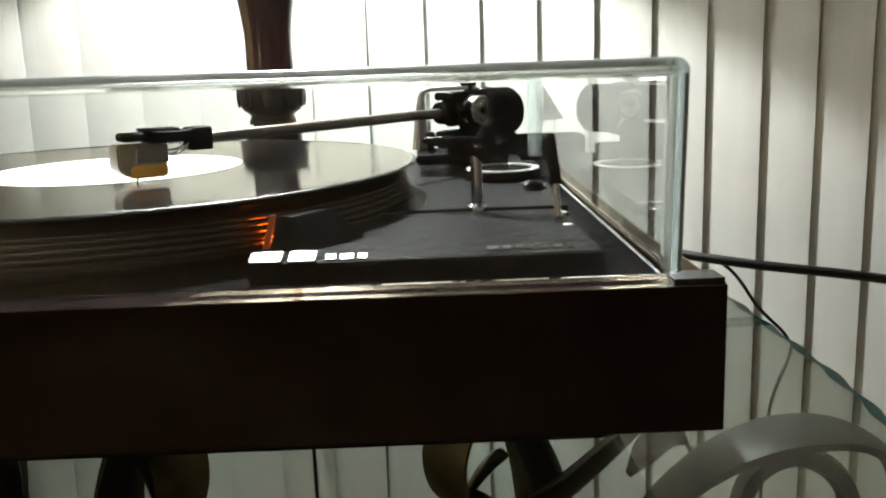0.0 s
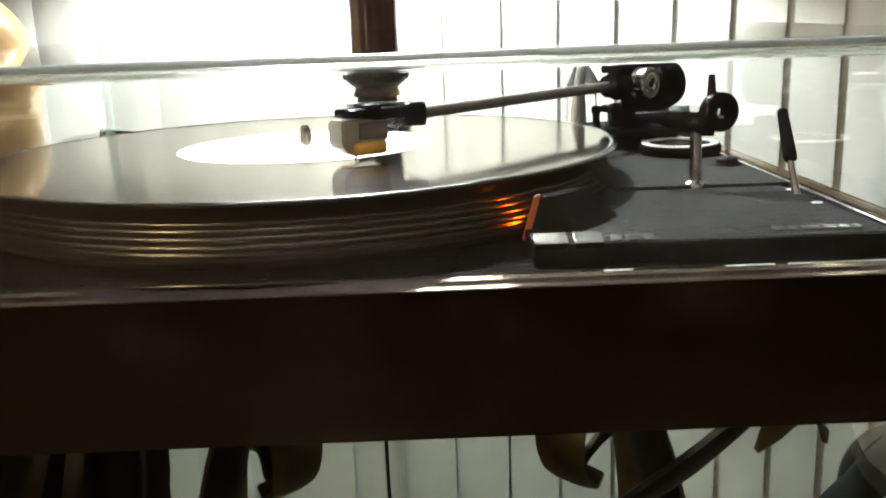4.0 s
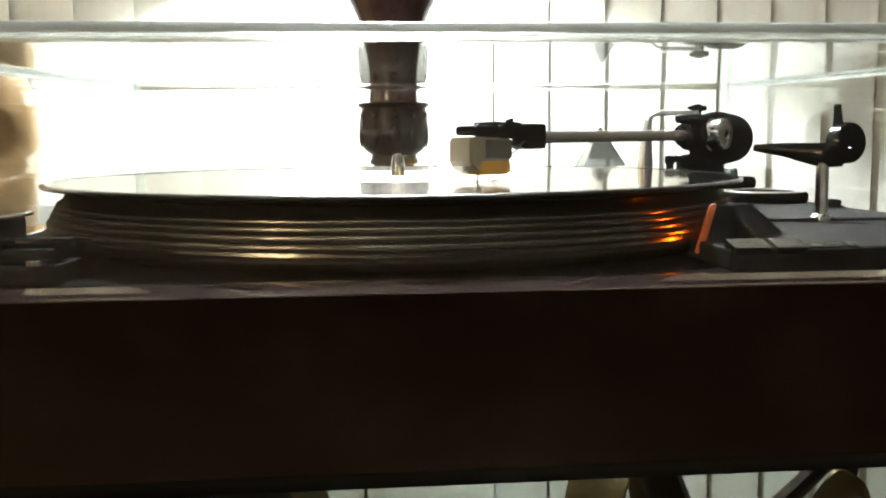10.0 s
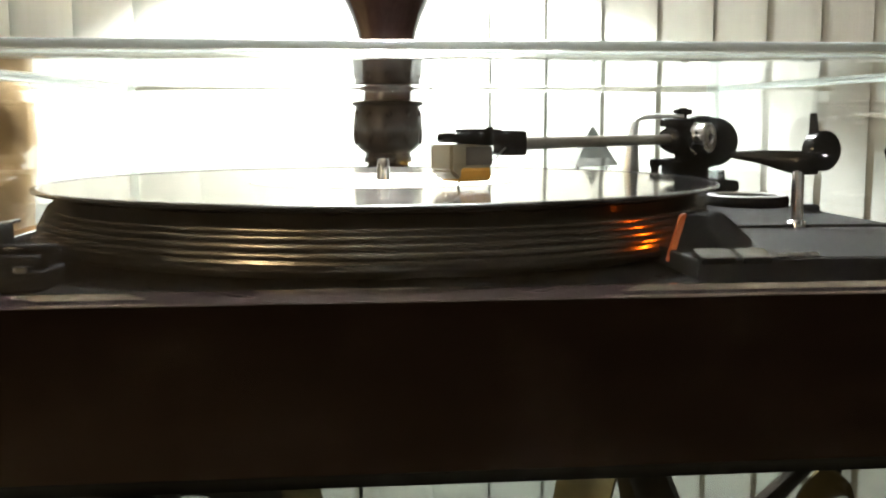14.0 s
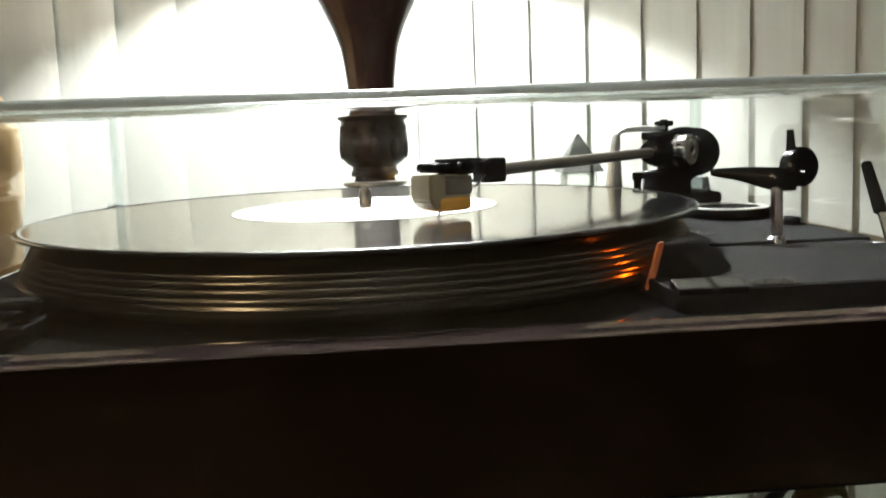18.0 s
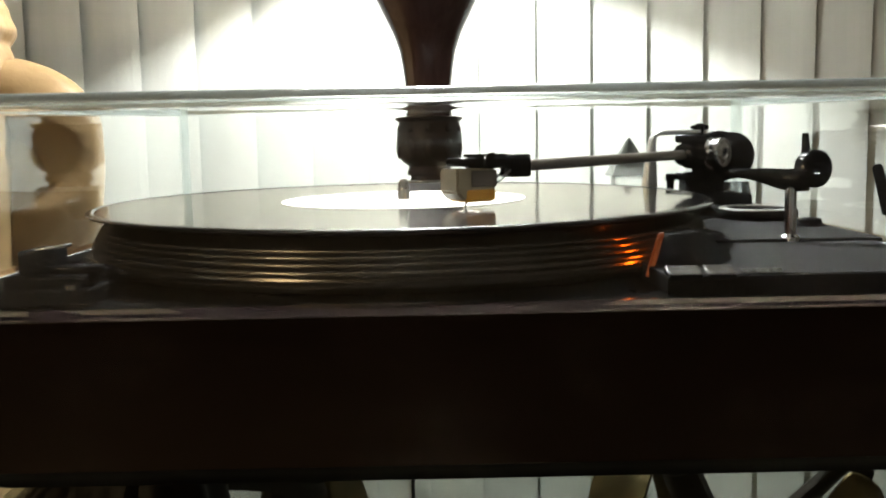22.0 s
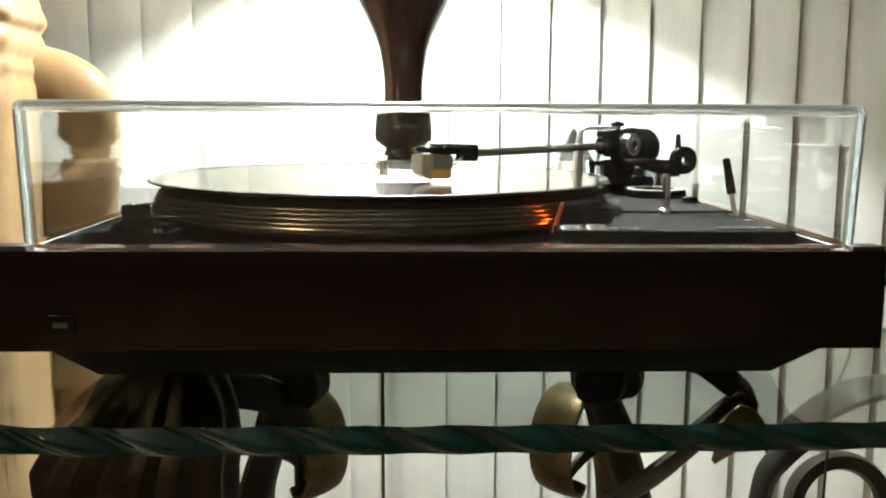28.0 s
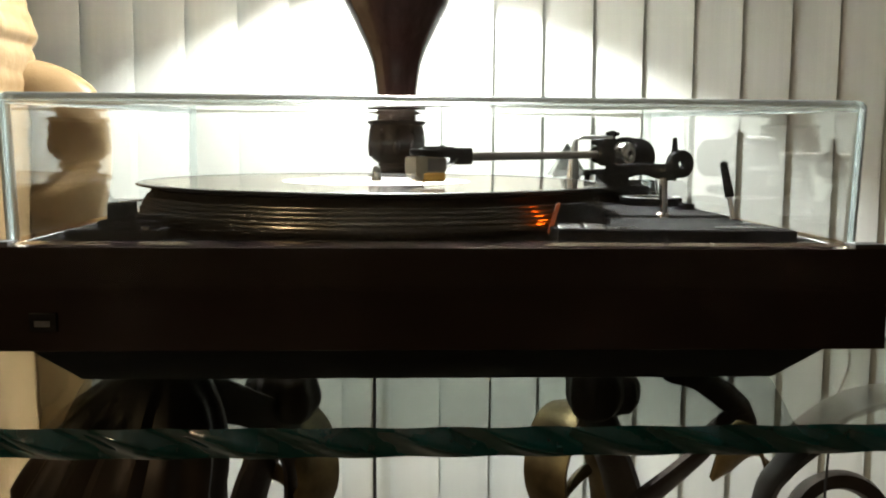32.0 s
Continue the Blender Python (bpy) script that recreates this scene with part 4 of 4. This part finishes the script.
def dust_cover():
    """Clear acrylic box, open below, with rounded edges."""
    x0, x1, y0, y1, z0, z1, t = -0.167, 0.2375, -0.1783, 0.187, 0.9070, 0.9742, 0.003

    def ring(d, r, z):
        """A rounded oblong, d inside the outer faces."""
        pts = []
        for cx, cy, a0 in ((x1 - d - r, y1 - d - r, 0), (x0 + d + r, y1 - d - r, 90), (x0 + d + r, y0 + d + r, 180), (x1 - d - r, y0 + d + r, 270)):
            for k in range(7):
                a = radians(a0 + 15 * k)
                pts.append((cx + r * math.cos(a), cy + r * math.sin(a), z))
        return pts

    outer = [ring(0, 0.008, z0)] + [ring(0.0042 * (1 - math.cos(radians(15 * k))), 0.008 - 0.0042 * (1 - math.cos(radians(15 * k))) + 1e-4, z1 - 0.0042 + 0.0042 * math.sin(radians(15 * k))) for k in range(7)]
    inner = [ring(t, 0.0055, z0)] + [ring(t + 0.0025 * (1 - math.cos(radians(15 * k))), 0.0055 - 0.0025 * (1 - math.cos(radians(15 * k))) + 1e-4, z1 - t - 0.0025 + 0.0025 * math.sin(radians(15 * k))) for k in range(7)]
    def rise(q):
        """The top slopes up towards the hinges."""
        up = min((q[2] - z0) / (z1 - t - 0.0043 - z0), 1.0)
        return (q[0], q[1] + (0.0003 * up if q[1] > 0.17 else 0.0045 * (1 - up) if q[1] < -0.16 else 0.0), raised(q[1], q[2], y0) * (1 - up) + (q[2] + (q[1] - y0) * 0.0425) * up)

    own = bmesh.new()
    outer, inner = [[rise(q) for q in lp] for lp in outer], [[rise(q) for q in lp] for lp in inner]
    vo = [[own.verts.new(q) for q in lp] for lp in outer]
    vi = [[own.verts.new(q) for q in lp] for lp in inner]
    n = len(vo[0])
    for k in range(n):
        j = (k + 1) % n
        for n_row, (a, b) in enumerate(zip(vo, vo[1:])):
            f = own.faces.new((a[k], a[j], b[j], b[k]))
            # rounded edges and corners take the acrylic with the edge glow in its colour
            f.material_index = 1 if (n_row or k % 7 < 6) and not 6 <= k <= 7 else 0
        for a, b in zip(vi, vi[1:]):
            own.faces.new((a[k], b[k], b[j], a[j]))
        own.faces.new((vo[0][k], vi[0][k], vi[0][j], vo[0][j]))
    own.faces.new(vo[-1])
    own.faces.new(vi[-1][::-1])
    c = thing("dust_cover", (0.033, 0.004, z0), "clear acrylic dust cover closed over the record player", "dust cover")
    s = part("cover_shell", own, ACRYLIC, c, "clear acrylic shell")
    s.data.materials.append(ACRYLIC_EDGE)
    for f in s.data.polygons:
        if f.area > 1e-3:
            f.use_smooth = False
    s.visible_shadow = False
    for x, way, near, far in ((-0.1725, 1, 0.9285, 0.9235), (0.2440, -1, 0.9300, 0.9296)):
        e = x + 0.046 * way
        own = bmesh.new()
        prof = [(x - 0.004 * way, 0.9085), (x, near), (e - 0.004 * way, far), (e, far - 0.003), (e, 0.9085)]
        lo = [own.verts.new((px, 0.1876, z)) for px, z in prof]
        hi = [own.verts.new((px, 0.1955, z)) for px, z in prof]
        n = len(prof)
        for k in range(n):
            own.faces.new((lo[k], lo[(k + 1) % n], hi[(k + 1) % n], hi[k]))
        own.faces.new(lo[::-1])
        own.faces.new(hi)
        bmesh.ops.bevel(own, geom=own.edges[:], offset=0.0009, segments=2, affect="EDGES")
        hg = part("hinge", own, BLACK, c, "black wedge-shaped cover hinge")
        part("hinge_strip", strap([(x - 0.0062 * way, 0.1915, 0.9085), (x - 0.0042 * way, 0.1915, 0.918), (x - 0.0018 * way, 0.1915, near + 0.0006)], [0.006, 0.006, 0.006], 0.0012, (0, 1, 0)), CHROME, hg, "bright metal strip")
        part("hinge_leaf", box(min(x + 0.008 * way, x + 0.038 * way), max(x + 0.008 * way, x + 0.038 * way), 0.1903, 0.1960, 0.880, 0.9090, 0.0008), BLACK, hg)
        for dx in (0.014, 0.032):
            part("hinge_screw", rod((x + dx * way, 0.1945, 0.9203), (x + dx * way, 0.1965, 0.9203), 0.0014, 0.0012, 10), CHROME, hg)


dust_cover()


# ---- the lamp ----
def lamp():
    lx, ly = LAMP
    l = thing("table_lamp", (lx, ly, GLASS_Z), "dark mahogany baluster table lamp with a cloth shade, lit", "lamp")
    c = (lx, ly, 0)
    part("foot", lathe([(0, GLASS_Z), (0.068, GLASS_Z), (0.070, GLASS_Z + 0.004), (0.070, GLASS_Z + 0.014), (0.064, GLASS_Z + 0.02), (0.05, GLASS_Z + 0.026), (0.036, GLASS_Z + 0.05), (0.028, GLASS_Z + 0.08), (0.026, 0.9255), (0, 0.9255)], c, 48), CARVED, l, "dark stepped foot")
    part("collar", lathe([(0, 0.9255), (0.0292, 0.9255), (0.0300, 0.9260), (0.0300, 0.9290), (0.0292, 0.9295), (0, 0.9295)], c, 48), ALU, l, "silver collar disc")
    part("neck", lathe([(0, 0.9295), (0.0196, 0.9295), (0.0186, 0.9315), (0.0184, 0.9340), (0, 0.9340)], c, 48), NECK, l, "dull dark flared neck")
    # carved urn with a flared rim and raised leaves
    own = lathe([(0, 0.9340), (0.0212, 0.9340), (0.0220, 0.9348), (0.0220, 0.9385), (0.0208, 0.9398), (0.0204, 0.9425), (0.0220, 0.9440), (0.0262, 0.9468), (0.0295, 0.9515), (0.0313, 0.9580), (0.0319, 0.9660), (0.0312, 0.9740), (0.0300, 0.9800), (0.0293, 0.9845), (0.0300, 0.9855), (0.0322, 0.9867), (0.0328, 0.9880), (0.0324, 0.9890), (0.0300, 0.9896), (0.0255, 0.9900), (0, 0.9900)], c, 72)
    for k in range(10):
        a = 2 * math.pi * (k + 0.5) / 10
        m = Matrix.Translation(c) @ Matrix.Rotation(a, 4, "Z")
        for z, w, h in ((0.9600, 0.0052, 0.0105), (0.9775, 0.0035, 0.0045)):
            r = 0.0308 if z < 0.97 else 0.0298
            cushion((0, 0, 0), (0.0022, w, h), (2.2, 1.6), 0.0003, 200, (14, 10), m @ Matrix.Translation((r, 0, z)), own, seed=k)
        for z in (0.951, 0.971):
            cushion((0, 0, 0), (0.0018, 0.0022, 0.0022), (2, 2), 0.0, 1, (10, 6), Matrix.Translation(c) @ Matrix.Rotation(a + math.pi / 10, 4, "Z") @ Matrix.Translation((0.0268 if z < 0.96 else 0.0298, 0, z)), own)
    part("urn", own, CARVED, l, "carved dark bronze urn")
    # tall gourd-shaped body with eight soft flutes
    prof = [(0.0, 0.9895), (0.0224, 0.9895), (0.0221, 1.000), (0.0221, 1.010), (0.0225, 1.021), (0.0245, 1.0366), (0.0272, 1.0523), (0.0327, 1.068), (0.0403, 1.0835), (0.048, 1.099), (0.0563, 1.1146), (0.0586, 1.122), (0.0592, 1.129), (0.0577, 1.138), (0.0543, 1.1455), (0.049, 1.153), (0.042, 1.162), (0.032, 1.176), (0.024, 1.188), (0.018, 1.198), (0.016, 1.202), (0.0, 1.202)]
    own = lathe(prof, (0, 0, 0), 96)
    for v in own.verts:
        r = math.hypot(v.co.x, v.co.y)
        if r > 0.012:
            a = math.atan2(v.co.y, v.co.x)
            f = 1 - 0.022 * (abs(math.cos(4 * a)) ** 6)
            v.co.x, v.co.y = v.co.x * f, v.co.y * f
    bmesh.ops.translate(own, verts=own.verts, vec=c)
    part("body", own, MAHOGANY, l, "glossy dark mahogany gourd body")
    part("stem", lathe([(0, 1.2), (0.012, 1.2), (0.012, 1.206), (0.006, 1.215), (0.006, 1.36), (0.013, 1.362), (0.016, 1.37), (0.016, 1.41), (0.012, 1.415), (0, 1.415)], c, 32), BRASS, l, "brass stem and socket")
    sh = part("shade", lathe([(0.1795, 1.351), (0.1105, 1.62), (0.1115, 1.6205), (0.1805, 1.3515)], c, 96, close=True), SHADE, l, "off-white cloth drum shade")
    part("shade_trim", lathe([(0.1790, 1.348), (0.1815, 1.348), (0.1812, 1.356), (0.1788, 1.356)], c, 96, close=True), LABEL, sh)
    part("harp", tube([(lx + 0.014, ly, 1.38), (lx + 0.05, ly, 1.45), (lx + 0.045, ly, 1.56), (lx, ly, 1.615), (lx - 0.045, ly, 1.56), (lx - 0.05, ly, 1.45), (lx - 0.014, ly, 1.38)], 0.0016, 8), BRASS, l, "thin brass harp")
    for k in range(3):
        a = 2 * math.pi * k / 3 + 0.4
        part("spider_arm", rod((lx, ly, 1.616), (lx + 0.111 * math.cos(a), ly + 0.111 * math.sin(a), 1.616), 0.0014, 0.0014, 8), BRASS, l)


lamp()


# ---- leather recliner ----
def recliner():
    s = thing("leather_recliner", (-0.75, 0.4, FLOOR_Z), "tan leather recliner with stitched padded panels", "armchair")
    def set_back(own):
        """The wing draws away from the table towards its rear."""
        for v in own.verts:
            v.co.x -= 0.50 * max(v.co.y - 0.365, 0.0)
        return own

    own = cushion((0, 0, 0), (0.128, 0.080, 0.115), (2.25, 4.5), 0.003, 9, (110, 70))
    for v in own.verts:
        if v.co.y < 0:
            v.co.y *= 2.6
        if v.co.z > 0:
            v.co.z -= 0.012 * max(0.0, 1 - (v.co.x / 0.115) ** 2 - ((v.co.y + 0.026) / 0.048) ** 2) ** 0.7 * min(v.co.z / 0.1, 1)
    bmesh.ops.transform(own, matrix=Matrix.Translation((-0.412, 0.460, 0.978)) @ Matrix.Rotation(radians(90), 4, "X"), verts=own.verts)
    part("wing_roll", set_back(own), LEATHER, s, "rounded tan leather wing roll with a hollow end")
    own = cushion((0, 0, 0), (0.130, 0.112, 0.31), (3.4, 8.0), 0.005, 9, (110, 90), seed=5)
    for v in own.verts:
        v.co.x += 0.10 * min(v.co.z - 0.20, 0.0)
    bmesh.ops.translate(own, verts=own.verts, vec=(-0.418, 0.460, 0.698))
    part("wing_panel", set_back(own), LEATHER, s, "creased tan leather side panel")
    own = cushion((-0.668, 0.335, 0.78), (0.304, 0.10, 0.38), (4.4, 8.0), 0.006, 8, (150, 240), seed=3, folds=((1.106, 0.0040), (1.088, 0.0030), (1.062, 0.0055), (1.034, 0.0030), (1.014, 0.0026), (0.965, 0.0022), (0.90, 0.002), (0.80, 0.002), (0.70, 0.0022)), gathers=0.0030)
    for v in own.verts:
        v.co.x -= 0.007 * min(max((1.075 - v.co.z) / 0.03, 0), 1) + 0.03 * min(max(0.98 - v.co.z, 0), 0.2)
    part("back_cushion", own, LEATHER, s, "tall tan leather back cushion with puckered creases")
    part("seat_base", cushion((-0.95, 0.45, 0.36), (0.40, 0.28, 0.21), (5, 5), 0.004, 7, seed=9), LEATHER, s)
    part("arm_pad", cushion((-1.25, 0.1, 0.62), (0.13, 0.42, 0.20), (3, 3.5), 0.005, 7, seed=12), LEATHER, s)
    # stitched seams on the panels that face the table
    for x in (-0.384, -0.389):
        for k in range(60):
            z = 0.53 + k * 0.0086
            hx, hy, y0 = (0.297, 0.10, 0.335)
            y = y0 - hy * (1 - abs((x + 0.675) / hx) ** 4.4) ** (1 / 4.4) - 0.003
            part("stitch", rod((x, y, z), (x + 0.0003, y, z + 0.0055), 0.0005, 0.0005, 6), THREAD, s)
    part("seam", tube([(-0.66, 0.236, 0.985), (-0.5, 0.233, 0.988), (-0.43, 0.238, 0.984), (-0.387, 0.262, 0.975)], 0.0012, 6), THREAD, s, "dark seam")


recliner()


# ---- cables and the crystal ----
def small_things():
    solo("power_cord", tube([(0.20, 0.200, 0.872), (0.25, 0.205, 0.862), (0.30, 0.15, 0.852), (0.36, 0.11, 0.846), (0.45, 0.10, 0.834), (0.60, 0.13, 0.80), (0.75, 0.25, 0.55), (0.78, 0.55, 0.17), (0.80, 0.88, 0.157)], 0.0032, 10), RUBBER, "black power cord trailing from the record player", "cable")
    solo("lamp_cord", tube([(0.011, 0.47, 0.835), (0.0, 0.60, 0.832), (-0.012, 0.757, 0.83), (-0.026, 0.762, 0.80), (-0.026, 0.757, 0.60), (-0.025, 0.757, 0.30), (-0.02, 0.75, 0.158), (0.1, 0.75, 0.155)], 0.0028, 10), RUBBER, "black lamp cord hanging behind the table", "cable")
    solo("thin_wire", tube([(0.19, 0.198, 0.885), (0.25, 0.2, 0.856), (0.31, 0.198, 0.838), (0.372, 0.192, 0.8295), (0.404, 0.19, 0.792), (0.425, 0.187, 0.769), (0.427, 0.185, 0.748), (0.404, 0.165, 0.707), (0.398, 0.16, 0.60), (0.40, 0.165, 0.35), (0.40, 0.17, 0.155), (0.45, 0.2, 0.153)], 0.0013, 8), RUBBER, "thin black ground wire looping off the table", "wire")
    bt = thing("glass_bottle", (0.203, 0.40, GLASS_Z), "clear square glass bottle with a smoky pyramid stopper", "bottle")
    part("body", box(0.188, 0.218, 0.385, 0.415, GLASS_Z, 0.930, 0.003), ACRYLIC, bt, "clear square glass body").visible_shadow = False
    own = bmesh.new()
    base = [own.verts.new((0.203 + x, 0.40 + y, 0.9302)) for x, y in ((-0.020, -0.020), (0.020, -0.020), (0.020, 0.020), (-0.020, 0.020))]
    tip = own.verts.new((0.203, 0.40, 0.968))
    own.faces.new(base[::-1])
    for k in range(4):
        own.faces.new((base[k], base[(k + 1) % 4], tip))
    bmesh.ops.bevel(own, geom=own.edges[:], offset=0.0008, segments=2, affect="EDGES")
    part("stopper", own, CRYSTAL, bt, "smoked glass pyramid stopper")


small_things()


# ---- lamp across the room ----
def floor_lamp():
    x, y = -1.25, -1.6
    f = thing("floor_lamp", (x, y, FLOOR_Z), "brass floor lamp with three small frosted globes, lit", "lamp")
    c = (x, y, 0)
    part("base", lathe([(0, FLOOR_Z), (0.14, FLOOR_Z), (0.14, FLOOR_Z + 0.012), (0.12, FLOOR_Z + 0.02), (0.02, FLOOR_Z + 0.03), (0, FLOOR_Z + 0.03)], c, 40), BRASS, f)
    part("pole", rod((x, y, FLOOR_Z + 0.02), (x, y, 1.32), 0.011, 0.011), BRASS, f)
    for k in range(3):
        a = radians(45 + 120 * k)
        gx, gy = x + 0.13 * math.cos(a), y + 0.13 * math.sin(a)
        arm = part("arm", tube([(x, y, 1.24), (x + 0.05 * math.cos(a), y + 0.05 * math.sin(a), 1.22), (gx, gy, 1.26), (gx, gy, 1.306)], 0.006, 10), BRASS, f)
        part("globe", lathe([(0.035 * math.sin(radians(q)), 1.34 - 0.035 * math.cos(radians(q))) for q in range(0, 181, 12)], (gx, gy, 0), 32), GLOBE, arm, "glowing frosted glass globe")


floor_lamp()
